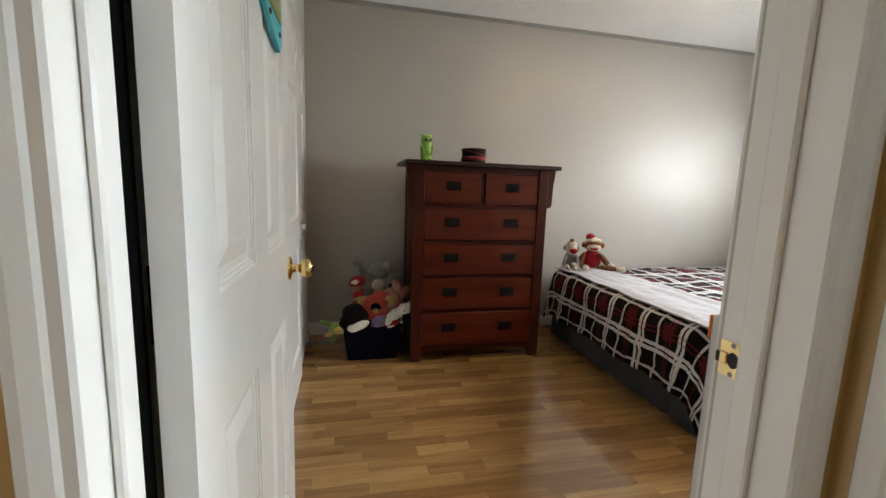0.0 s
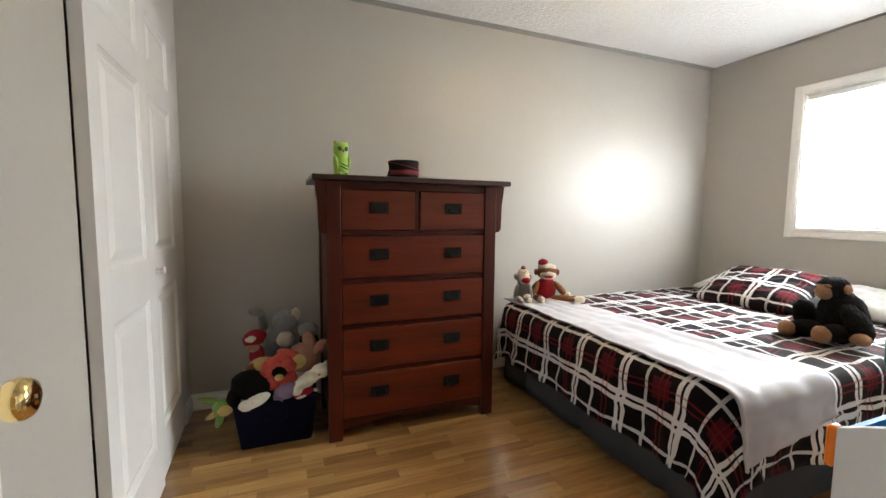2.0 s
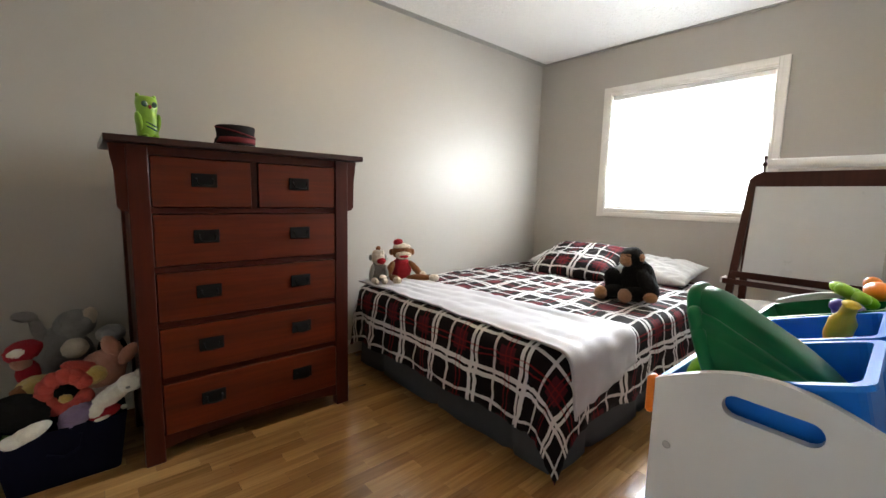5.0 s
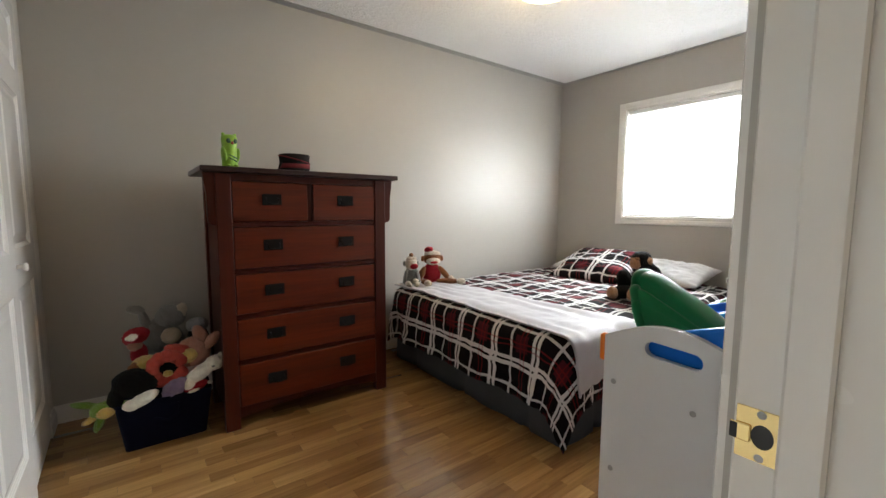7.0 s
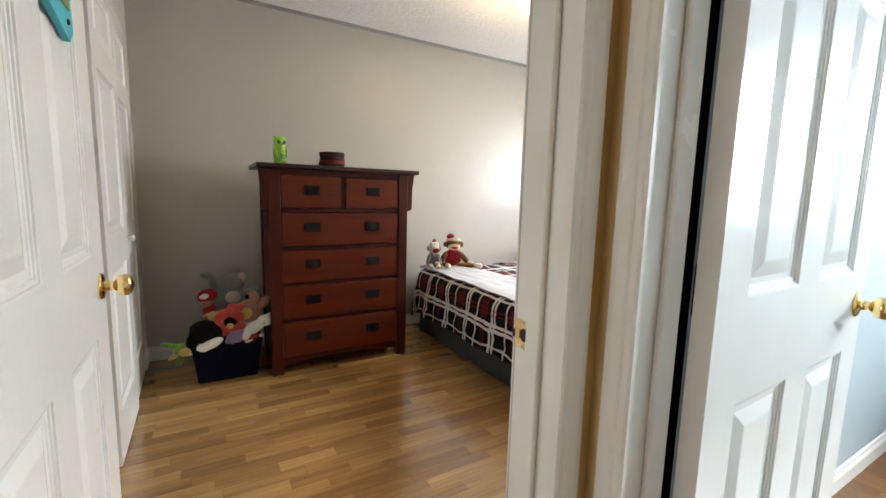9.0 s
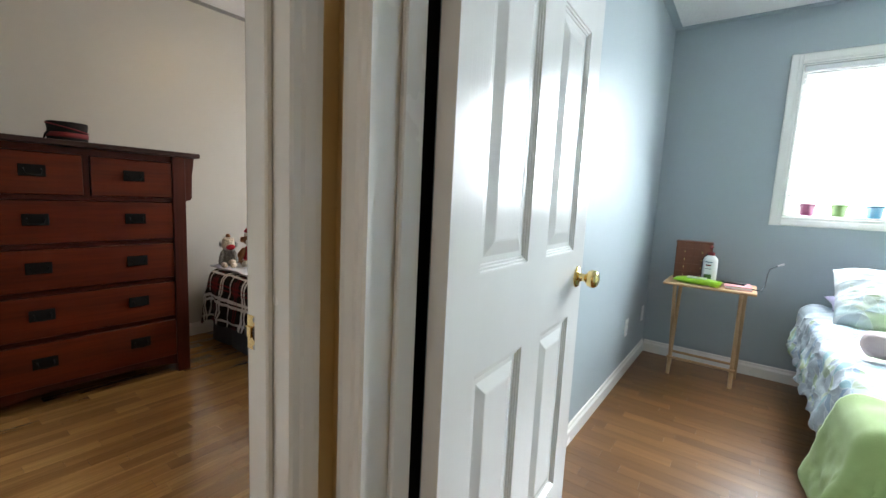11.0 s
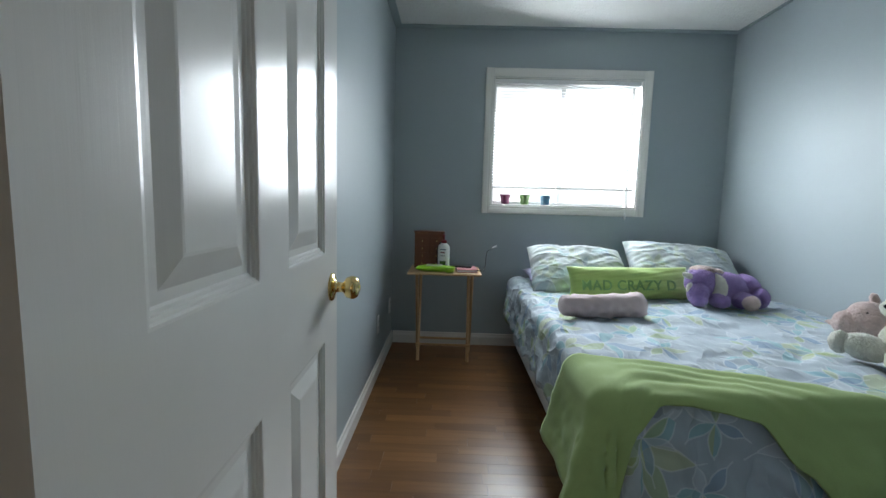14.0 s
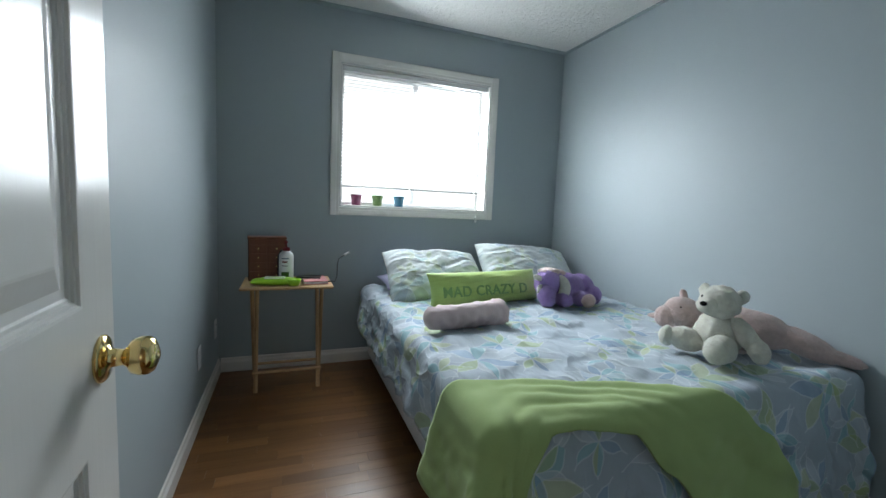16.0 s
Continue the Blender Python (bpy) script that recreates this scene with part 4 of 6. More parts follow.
owl = tagged(part("owl_figure", bm, [OWL_GREEN, OWL_DARK, F["coral"]]), "lime green glazed owl figure standing on the dresser", "figurine")
owl.matrix_world = pose(0.775, 3.075, TOPZ, 0, 0, 12) @ Matrix.Scale(0.86, 4)
# round hat
hat = thing("round_hat", "small round black hat with a dark red band", "hat", at=pose(1.115, 3.155, TOPZ, 0, 0, 10))
part("crown", lathe([(0.078, 0.0), (0.080, 0.02), (0.078, 0.06), (0.082, 0.092), (0.080, 0.098), (0.072, 0.094), (0.060, 0.086), (0.01, 0.083)], 32), DARK_HAT, hat, "", True)
part("band", lathe([(0.0815, 0.022), (0.083, 0.030), (0.082, 0.044), (0.0795, 0.046)], 32), RED_BAND, hat, "dark red band", True)
part("cord_trim", tube([(0.082 * math.cos(a), 0.082 * math.sin(a), 0.072 - 0.02 * math.cos(a + 0.6)) for a in (math.tau * k / 32 for k in range(33))], 0.0035, 6), RED_BAND, hat, "", True)
part("strap", tube([(-0.078, -0.01, 0.05), (-0.096, -0.02, 0.030), (-0.104, -0.02, 0.006), (-0.090, -0.01, 0.004)], 0.005, 6), DARK_HAT, hat, "", True)

# ---- first bedroom: bed ----
BA = (1.96, 3.99, 1.94, 3.46)
BZ = 0.52
bed = thing("bed", "double bed with charcoal skirt and plaid comforter", "bed")
part("base", boxed((BA[0] + 0.01, BA[2] + 0.01, 0.12), (BA[1], BA[3] - 0.01, 0.30), 0.02, 2), SKIRT, bed)
part("mattress", boxed((BA[0] + 0.005, BA[2] + 0.005, 0.302), (BA[1], BA[3] - 0.005, BZ - 0.012), 0.05, 4), SHEET, bed, "white mattress")
for x in (BA[0] + 0.1, BA[1] - 0.1):
    for y in (BA[2] + 0.1, BA[3] - 0.1):
        part("foot", lathe([(0.025, 0.004), (0.03, 0.12)], 12, Matrix.Translation((x, y, 0))), BLACK, bed)


def skirt(parent, p, q, nrm, h, seed):
    """A gathered valance from p to q."""
    bm = bmesh.new()
    n = 60
    d = Vector(q) - Vector(p)
    rows = []
    for j in range(7):
        row = []
        for i in range(n + 1):
            s = i / n
            a = d.length * s
            f = (1 - j / 6) * (0.007 * math.sin(a * 14 + 3 * noise.noise(Vector((a * 2, seed, 0)))) + 0.014)
            if abs((a * 1.05) % 0.55 - 0.27) < 0.02:
                f -= 0.02 * (1 - j / 6)
            row.append(bm.verts.new(Vector(p) + d * s + Vector(nrm) * f + Vector((0, 0, 0.006 + (h - 0.006) * j / 6))))
        rows.append(row)
    for a, b in zip(rows, rows[1:]):
        for i in range(n):
            f = bm.faces.new((a[i], a[i + 1], b[i + 1], b[i]))
            f.smooth = True
    return thick(part("bed_skirt", bm, SKIRT, parent, "gathered charcoal bed skirt"), 0.004, 0)


skirt(bed, (BA[0], BA[3], 0), (BA[0], BA[2], 0), (-1, 0, 0), 0.31, 1.0)
skirt(bed, (BA[0], BA[2], 0), (BA[1], BA[2], 0), (0, -1, 0), 0.31, 4.0)
comf = part("comforter", drape((BA[0], BA[1] - 0.02, BA[2], BA[3]), BZ, (BA[0] - 0.37, BA[1] - 0.03, BA[2] - 0.345, BA[3] + 0.12), r=0.06, ripple=0.014, freq=10, flare=0.10, crease=0.011, step=0.022, seed=2.0, corner=0.6, bend=0.12), PLAID)
tagged(thick(comf, 0.014), "black, white and burgundy plaid comforter hanging over the bed", "comforter")
TOPA = BZ + 0.026


def widen(u, v):
    """The throw widens over the near corner of the foot and narrows at the far end."""
    s = min(1.0, max(0.0, (2.75 - v) / 1.05)) ** 1.6
    hem = min(1.0, max(0.0, (2.15 - v) / 0.5))
    far = min(1.0, max(0.0, (v - 2.6) / 0.9))
    k = (u - BA[0] + 0.015) / 0.445
    return u - 0.04 * s * (1 - k) + 0.08 * s * k - 0.08 * far * k, v + hem * (0.10 * k - 0.02)


throw_a = part("throw_blanket", drape((BA[0] - 0.02, BA[1], BA[2] - 0.015, BA[3] + 0.01), TOPA + 0.001, (BA[0] - 0.015, BA[0] + 0.43, BA[2] - 0.29, BA[3] + 0.03), r=0.065, ripple=0.008, freq=15, flare=0.10, crease=0.008, step=0.013, seed=7.0, folds=0.006, fold_freq=60.0, skew=widen), WHITE_CLOTH)
tagged(thick(throw_a, 0.010), "off-white fleece throw spread across the foot of the bed", "blanket")

# pillows
p = thing("pillow", "plaid pillow leaning at the head of the bed", "pillow", at=pose(3.60, 2.83, TOPA + 0.108, 0, -22, 0) @ pose(0, 0, 0, 0, 0, 93))
part("pillow_case", cushion(0.66, 0.52, 0.16, n=44, seed=1.0, pinch=0.03, power=3.2, wrinkle=0.07), PLAID, p)
for n, (x, y, z, ry, rz) in enumerate(((3.86, 3.06, TOPA + 0.062, -10, 90), (3.85, 2.35, TOPA + 0.075, -14, 86))):
    q = thing("pillow", "plain white pillow lying at the head of the bed", "pillow", group="white pillows", at=pose(x, y, z, 0, ry, 0) @ pose(0, 0, 0, 0, 0, rz))
    part("pillow_case", cushion(0.64, 0.40, 0.15, seed=5.0 + n, wrinkle=0.13), SHEET, q)

# soft toys on the first bed
plush("monkey_toy", "brown sock monkey in a red jumper sitting on the bed", "soft toy", pose(2.215, 3.37, TOPA + 0.006, 0, 0, -24) @ Matrix.Diagonal((1.32, 1.2, 1.04, 1)), ["brown", "cream", "red", "lips"], [
    ((0, 0.02, 0.075), (0.052, 0.042, 0.080), (0, 0, 0), 2), ((0, 0.0, 0.190), (0.050, 0.046, 0.050), (0, 0, 0), 0), ((0, -0.036, 0.175), (0.040, 0.026, 0.026), (0, 0, 0), 1),
    ((0, -0.058, 0.170), (0.022, 0.007, 0.010), (0, 0, 0), 3), ((0, 0.008, 0.222), (0.047, 0.044, 0.026), (0, 0, 0), 1), ((-0.02, 0.012, 0.255), (0.024, 0.024, 0.022), (0, 0, 0), 2),
    ((0.056, 0.008, 0.190), (0.010, 0.016, 0.020), (0, 0, 0), 0), ((-0.056, 0.008, 0.190), (0.010, 0.016, 0.020), (0, 0, 0), 0),
    ((-0.066, -0.01, 0.075), (0.018, 0.018, 0.058), (0, 18, 0), 0), ((0.070, -0.01, 0.080), (0.018, 0.018, 0.060), (0, -32, 0), 0), ((0.110, -0.018, 0.040), (0.018, 0.018, 0.022), (0, -30, 0), 1),
    ((-0.045, -0.060, 0.024), (0.022, 0.070, 0.022), (0, 0, 8), 0), ((0.085, -0.045, 0.024), (0.068, 0.024, 0.022), (0, 0, -24), 0),
    ((-0.048, -0.122, 0.026), (0.020, 0.026, 0.026), (0, 0, 0), 1), ((0.155, -0.075, 0.026), (0.028, 0.020, 0.024), (0, 0, 0), 1),
    ((-0.017, -0.040, 0.205), (0.006, 0.005, 0.006), (0, 0, 0), 0), ((0.017, -0.040, 0.205), (0.006, 0.005, 0.006), (0, 0, 0), 0)])
plush("monkey_toy", "small grey sock monkey sitting on the bed", "soft toy", pose(2.035, 3.39, TOPA + 0.008, 0, 0, -24) @ Matrix.Scale(1.18, 4), ["grey", "cream", "lips", "brown"], [
    ((0, 0.02, 0.058), (0.040, 0.036, 0.062), (0, 0, 0), 0), ((0, 0.0, 0.140), (0.038, 0.036, 0.038), (0, 0, 0), 1), ((0.012, -0.032, 0.128), (0.024, 0.014, 0.017), (0, 0, 0), 2),
    ((0, 0.006, 0.170), (0.034, 0.032, 0.018), (0, 0, 0), 1), ((0, 0.006, 0.195), (0.014, 0.014, 0.014), (0, 0, 0), 3), ((-0.043, 0.005, 0.142), (0.009, 0.014, 0.017), (0, 0, 0), 0), ((0.043, 0.005, 0.142), (0.009, 0.014, 0.017), (0, 0, 0), 0),
    ((-0.040, -0.012, 0.060), (0.013, 0.014, 0.045), (0, 10, 0), 0), ((0.040, -0.016, 0.060), (0.013, 0.014, 0.045), (0, -10, 0), 0),
    ((-0.024, -0.050, 0.018), (0.017, 0.050, 0.017), (0, 0, 6), 1), ((0.028, -0.050, 0.018), (0.017, 0.050, 0.017), (0, 0, -10), 1), ((0.020, -0.045, 0.036), (0.020, 0.02, 0.015), (0, 0, 0), 1)])
plush("ape_toy", "dark plush chimpanzee sitting against the pillows", "soft toy", pose(3.03, 2.12, TOPA + 0.006, 0, -6, -108) @ Matrix.Scale(1.0, 4), ["dark", "tan"], [
    ((0, 0.03, 0.115), (0.105, 0.085, 0.125), (0, 0, 0), 0), ((0, -0.012, 0.250), (0.066, 0.064, 0.062), (0, 0, 0), 0), ((0, -0.062, 0.235), (0.040, 0.026, 0.036), (0, 0, 0), 1), ((0, -0.060, 0.265), (0.038, 0.014, 0.014), (0, 0, 0), 1),
    ((-0.068, -0.01, 0.250), (0.012, 0.018, 0.022), (0, 0, 0), 1), ((0.068, -0.01, 0.250), (0.012, 0.018, 0.022), (0, 0, 0), 1),
    ((-0.120, -0.045, 0.110), (0.040, 0.055, 0.090), (30, 18, 0), 0), ((0.125, -0.030, 0.100), (0.040, 0.050, 0.090), (20, -22, 0), 0), ((-0.140, -0.095, 0.045), (0.034, 0.040, 0.028), (0, 0, 0), 1), ((0.165, -0.06, 0.030), (0.038, 0.034, 0.028), (0, 0, 0), 1),
    ((-0.070, -0.095, 0.045), (0.045, 0.090, 0.042), (0, 0, -10), 0), ((0.075, -0.095, 0.045), (0.045, 0.090, 0.042), (0, 0, 12), 0), ((-0.085, -0.180, 0.044), (0.038, 0.034, 0.040), (0, 0, 0), 1), ((0.095, -0.180, 0.044), (0.038, 0.034, 0.040), (0, 0, 0), 1)])

# ---- first bedroom: tub of soft toys ----
tub = thing("toy_tub", "navy canvas tub heaped with soft toys on the floor", "toy bin", at=pose(0.455, 3.30, 0.004))


def open_box(x0, x1, y0, y1, h, taper, wall_t, rim=0.0):
    """A tapered open box with thick walls, standing on z = 0."""
    bm = bmesh.new()

    def ring(k, z, inset):
        e = taper * (1 - k) + inset
        pts = []
        r = 0.02
        for cx, cy, a0 in ((x1 - e - r, y1 - e - r, 0), (x0 + e + r, y1 - e - r, 90), (x0 + e + r, y0 + e + r, 180), (x1 - e - r, y0 + e + r, 270)):
            for s in range(4):
                a = radians(a0 + 30 * s)
                pts.append(bm.verts.new((cx + r * math.cos(a), cy + r * math.sin(a), z)))
        return pts

    rings = [ring(0, 0.0, 0.0), ring(1, h, 0.0)]
    if rim:
        rings += [ring(1, h - 0.0001, -rim), ring(1, h + 0.008, -rim)]
    rings += [ring(1, h + (0.008 if rim else 0), wall_t), ring(0, wall_t, wall_t)]
    for a, b in zip(rings, rings[1:]):
        for k in range(len(a)):
            bm.faces.new((a[k], a[(k + 1) % len(a)], b[(k + 1) % len(b)], b[k]))
    bm.faces.new(list(reversed(rings[0])))
    bm.faces.new(rings[-1])
    bmesh.ops.recalc_face_normals(bm, faces=list(bm.faces))
    return bm


part("tub_body", open_box(-0.195, 0.195, -0.23, 0.24, 0.235, 0.03, 0.008), TUB_CLOTH, tub)
for s in (-1, 1):
    part("strap", tube([(s * 0.05, -0.229, 0.20), (s * 0.048, -0.238, 0.15), (0, -0.236, 0.125), (-s * 0.048, -0.238, 0.15)] if s > 0 else [(-0.05, 0.238, 0.20), (0, 0.250, 0.15), (0.05, 0.238, 0.20)], 0.006, 6), TUB_CLOTH, tub)
SOFT = "soft toys in the tub"


def heap(label, x, y, z, rz, mats, blobs):
    return plush("soft_toy", label, "soft toy", pose(x, y, z, 0, 0, rz), mats, blobs, SOFT)


heap("grey plush elephant with raised trunk in the tub", 0.45, 3.42, 0.475, 10, ["grey", "cream"], [
    ((0, 0, -0.06), (0.09, 0.08, 0.13), (0, 0, 0), 0), ((0.055, -0.03, 0.075), (0.070, 0.060, 0.062), (0, 0, 0), 0), ((0.095, -0.055, 0.10), (0.030, 0.020, 0.045), (0, 20, 0), 1), ((-0.055, -0.01, 0.06), (0.022, 0.022, 0.075), (0, -14, 0), 0), ((-0.095, -0.02, 0.135), (0.040, 0.022, 0.022), (0, 15, 0), 0), ((0.04, -0.085, -0.015), (0.045, 0.040, 0.042), (0, 0, 0), 1), ((0.09, 0.0, -0.08), (0.03, 0.03, 0.08), (0, 0, 0), 0)])
heap("small plush figure with a red and white cap in the tub", 0.355, 3.28, 0.47, -20, ["red", "white", "peach"], [
    ((0, 0, 0.03), (0.058, 0.050, 0.040), (0, -18, 0), 0), ((0.0, -0.042, 0.035), (0.028, 0.014, 0.016), (0, -18, 0), 1), ((0.0, -0.02, -0.012), (0.030, 0.030, 0.024), (0, 0, 0), 2), ((0.01, 0, -0.06), (0.036, 0.034, 0.05), (0, 0, 0), 0)])
heap("yellow and brown soft toy squeezed into the tub", 0.39, 3.22, 0.37, 0, ["yellow", "brown"], [((0, 0, 0), (0.060, 0.050, 0.040), (0, 0, 0), 0), ((-0.04, -0.02, -0.01), (0.035, 0.03, 0.03), (0, 0, 0), 1), ((0, 0, -0.06), (0.05, 0.05, 0.05), (0, 0, 0), 1)])
heap("coral red plush ring over a dark toy in the tub", 0.47, 3.13, 0.36, 0, ["coral", "dark", "yellow"],
     [((0.062 * math.cos(a) , -0.01, 0.062 * math.sin(a)), (0.030, 0.026, 0.030), (0, 0, 0), 0) for a in (math.tau * k / 12 for k in range(1, 12))] + [((0.01, 0.01, 0), (0.045, 0.035, 0.045), (0, 0, 0), 1), ((0.0, -0.025, -0.02), (0.02, 0.012, 0.015), (0, 0, 0), 2), ((0.05, 0.02, 0.075), (0.06, 0.03, 0.025), (0, 20, 0), 0)])
heap("pink plush pig with pointed ears in the tub", 0.585, 3.19, 0.40, -8, ["peach", "pink", "yellow"], [
    ((0, 0.01, -0.01), (0.075, 0.065, 0.085), (0, 10, 0), 0), ((0.035, 0, 0.085), (0.030, 0.024, 0.050), (0, -25, 0), 0), ((0.085, -0.01, 0.05), (0.026, 0.022, 0.052), (0, 40, 0), 0), ((-0.02, -0.055, 0.0), (0.042, 0.03, 0.036), (0, 0, 0), 2), ((0, 0, -0.09), (0.06, 0.05, 0.05), (0, 0, 0), 1)])
heap("grey-brown plush ball at the back of the tub", 0.625, 3.34, 0.50, 0, ["grey", "dark"], [((0, 0, 0), (0.052, 0.048, 0.040), (0, 0, 0), 0), ((0, 0, -0.10), (0.055, 0.05, 0.10), (0, 0, 0), 1)])
heap("white plush cat hanging over the tub", 0.605, 3.10, 0.315, 0, ["white", "grey"], [
    ((0, 0, 0), (0.075, 0.035, 0.034), (0, -32, 0), 0), ((0.060, -0.012, 0.040), (0.042, 0.038, 0.036), (0, 0, 0), 0), ((0.085, -0.015, 0.072), (0.012, 0.010, 0.018), (0, 20, 0), 0), ((0.050, -0.048, 0.035), (0.008, 0.005, 0.006), (0, 0, 0), 1), ((-0.05, -0.015, -0.045), (0.028, 0.024, 0.030), (0, 0, 0), 0)])
heap("lilac soft toy tucked in the tub", 0.50, 3.10, 0.27, 0, ["lilac"], [((0, 0, 0), (0.055, 0.035, 0.040), (0, -20, 0), 0), ((-0.02, 0, -0.03), (0.04, 0.03, 0.03), (0, 0, 0), 0)])
heap("black soft toy with a white paw over the tub's edge", 0.345, 3.12, 0.29, 0, ["dark", "white"], [
    ((0, 0, 0.03), (0.090, 0.060, 0.065), (0, 12, 0), 0), ((-0.075, -0.01, -0.02), (0.032, 0.03, 0.055), (0, 15, 0), 0), ((0.02, -0.055, -0.035), (0.065, 0.028, 0.026), (0, -22, 0), 1), ((-0.02, -0.06, -0.05), (0.035, 0.026, 0.024), (0, 0, 0), 1)])
heap("green plush frog hanging beside the tub", 0.225, 3.12, 0.225, 0, ["green", "yellow"], [
    ((0, 0, 0), (0.050, 0.036, 0.036), (0, 0, 0), 0), ((0.005, -0.03, -0.005), (0.032, 0.018, 0.024), (0, 0, 0), 1), ((-0.065, 0.02, 0.03), (0.05, 0.016, 0.014), (0, 18, 0), 0), ((-0.02, 0, -0.055), (0.016, 0.016, 0.045), (0, 20, 0), 0), ((-0.045, 0, -0.03), (0.04, 0.014, 0.014), (0, -30, 0), 1), ((0.05, 0.01, 0.0), (0.045, 0.02, 0.02), (0, 0, 0), 0)])
heap("red and white striped plush scrap in the tub", 0.58, 3.085, 0.255, 0, ["red", "white"], [((0, 0, 0), (0.050, 0.022, 0.022), (0, -15, 0), 0), ((-0.01, -0.016, -0.012), (0.024, 0.01, 0.008), (0, -10, 0), 1), ((0.06, -0.01, 0.01), (0.012, 0.01, 0.01), (0, 0, 0), 1)])

# ---- first bedroom: toy organiser ----
org = thing("toy_organizer", "white toy organiser with rows of coloured plastic bins", "toy storage")
OY0, OY1, OX0, OX1 = 1.022, 1.318, 1.262, 2.165


def end_panel(x):
    arc = [(OY1 - (OY1 - OY0) * k / 14, 0.838 + 0.048 * math.sin(math.pi * k / 14) + 0.000) for k in range(15)]
    slot = [(1.205 + 0.017 * math.cos(radians(a)), 0.832 + 0.017 * math.sin(radians(a))) for a in range(-90, 91, 22)] + [(1.122 + 0.017 * math.cos(radians(a)), 0.828 + 0.017 * math.sin(radians(a))) for a in range(90, 271, 22)]
    bm = outline([(OY0, 0.004), (OY1, 0.004)] + arc, 0.016, "x", [slot])
    bmesh.ops.translate(bm, vec=(x, 0, 0), verts=list(bm.verts))
    return part("end_panel", bm, WHITE_PANEL, org, "white end panel with a curved top and grip slot")


pa = end_panel(OX0)
end_panel(OX1)
for y, z in ((1.292, 0.731), (1.290, 0.515), (1.118, 0.722), (1.052, 0.757), (1.10, 0.48), (1.052, 0.52), (1.285, 0.28), (1.10, 0.24)):
    part("screw", lathe([(0.0066, 0), (0.0060, 0.0015), (0.004, 0.0018), (0.0035, 0.0008), (0.0005, 0.0008)], 14, pose(OX0, y, z, 0, -90, 0)), STEEL, pa, "grey screw cap")
for y, z in ((1.292, 0.70), (1.050, 0.735), (1.29, 0.49), (1.05, 0.50), (1.285, 0.26), (1.05, 0.24)):
    part("dowel", tube([(OX0 + 0.016, y, z), (OX1, y, z)], 0.008, 10), WHITE_PANEL, org)


def toy_bin(x, z, tilt, w, material, label, h=0.16):
    b = part("bin", open_box(-w / 2, w / 2, -0.140, 0.112, h, 0.022, 0.004, 0.010), material, org, label)
    b.matrix_basis = pose(x, 1.150, z, tilt, 0, 0)
    return b


for x, m, lab in ((1.418, BLUE, "blue plastic bin"), (1.716, BLUE, "blue plastic bin"), (2.014, GREEN, "green plastic bin")):
    toy_bin(x, 0.676, -18, 0.262, m, lab, 0.19)
toy_bin(1.42, 0.43, -10, 0.262, RED, "red plastic bin", 0.20)
toy_bin(1.716, 0.43, -10, 0.262, RED, "red plastic bin", 0.20)
toy_bin(2.014, 0.43, -10, 0.262, RED, "red plastic bin", 0.20)
for x in (1.42, 1.716, 2.014):
    toy_bin(x, 0.16, -6, 0.262, NAVY, "navy plastic bin", 0.20)

# moulded green hood lying across the first bin
shell = bmesh.new()
g, rim_line = [], []
for i in range(41):
    a = math.pi * i / 40
    row = []
    for j in range(27):
        b = j / 26
        shut = max(0.0, 1 - max(0.0, (b - 0.45) / 0.55) ** 2.6) ** 0.5
        lead = 0.88 + 0.12 * min(1.0, b / 0.14) ** 0.6
        groove = 1 - 0.14 * math.exp(-((a - 1.02 + 0.25 * b) / 0.12) ** 2) - 0.09 * math.exp(-((a - 0.62) / 0.10) ** 2)
        ca, sa = math.cos(a), math.sin(a)
        wide = 0.098 * (1 - 0.25 * b) * lead * (0.25 + 0.75 * shut) * groove
        tall = (0.158 - 0.105 * b) * lead * shut * groove
        x = 1.398 + 0.035 * b - wide * math.copysign(abs(ca) ** 0.85, ca)
        y = 1.243 + 0.062 * sa ** 0.8 - (0.195 + 0.045 * sa) * b
        z = 0.836 - 0.045 * b + tall * sa ** 0.85
        row.append(shell.verts.new((x, y, z)))
    rim_line.append(row[0].co.copy())
    g.append(row)
for i in range(40):
    for j in range(26):
        f = shell.faces.new((g[i][j], g[i + 1][j], g[i + 1][j + 1], g[i][j + 1]))
        f.smooth = True
shell_ob = thick(tagged(part("toy_hood", shell, GREEN), "curved dark green plastic toy hood resting on the bins", "toy"), 0.005, 0)
part("rolled_lip", tube(rim_line, 0.012, 10), GREEN, shell_ob, "", True)


def toy(name, label, bm, material, at):
    ob = tagged(part(name, bm, material, None, "", True), label, "toy", "toys in the bins")
    ob.matrix_world = at
    return ob


toy("toy_bottle", "yellow plastic toy bottle poking out of a bin", lathe([(0.024, 0), (0.030, 0.02), (0.030, 0.07), (0.018, 0.095), (0.016, 0.125), (0.02, 0.13), (0.004, 0.132)], 18), YELLOW, pose(1.80, 1.15, 0.835, 12, -25, 0) @ Matrix.Scale(0.8, 4))
bm = bmesh.new()
for k in range(5):
    a = math.tau * k / 5
    blob(bm, (0.035 * math.cos(a), 0.035 * math.sin(a), 0), (0.034, 0.022, 0.020), (0, 0, math.degrees(a)), 0, 2)
blob(bm, (0, 0, 0), (0.03, 0.03, 0.022), (0, 0, 0), 0, 2)
toy("toy_star", "lime green plastic star toy in a bin", bm, LIME, pose(1.98, 1.14, 0.915, 25, 10, 0) @ Matrix.Scale(0.8, 4))
bm = bmesh.new()
blob(bm, (0, 0, 0), (0.055, 0.035, 0.03), (0, 0, 0), 0, 3)
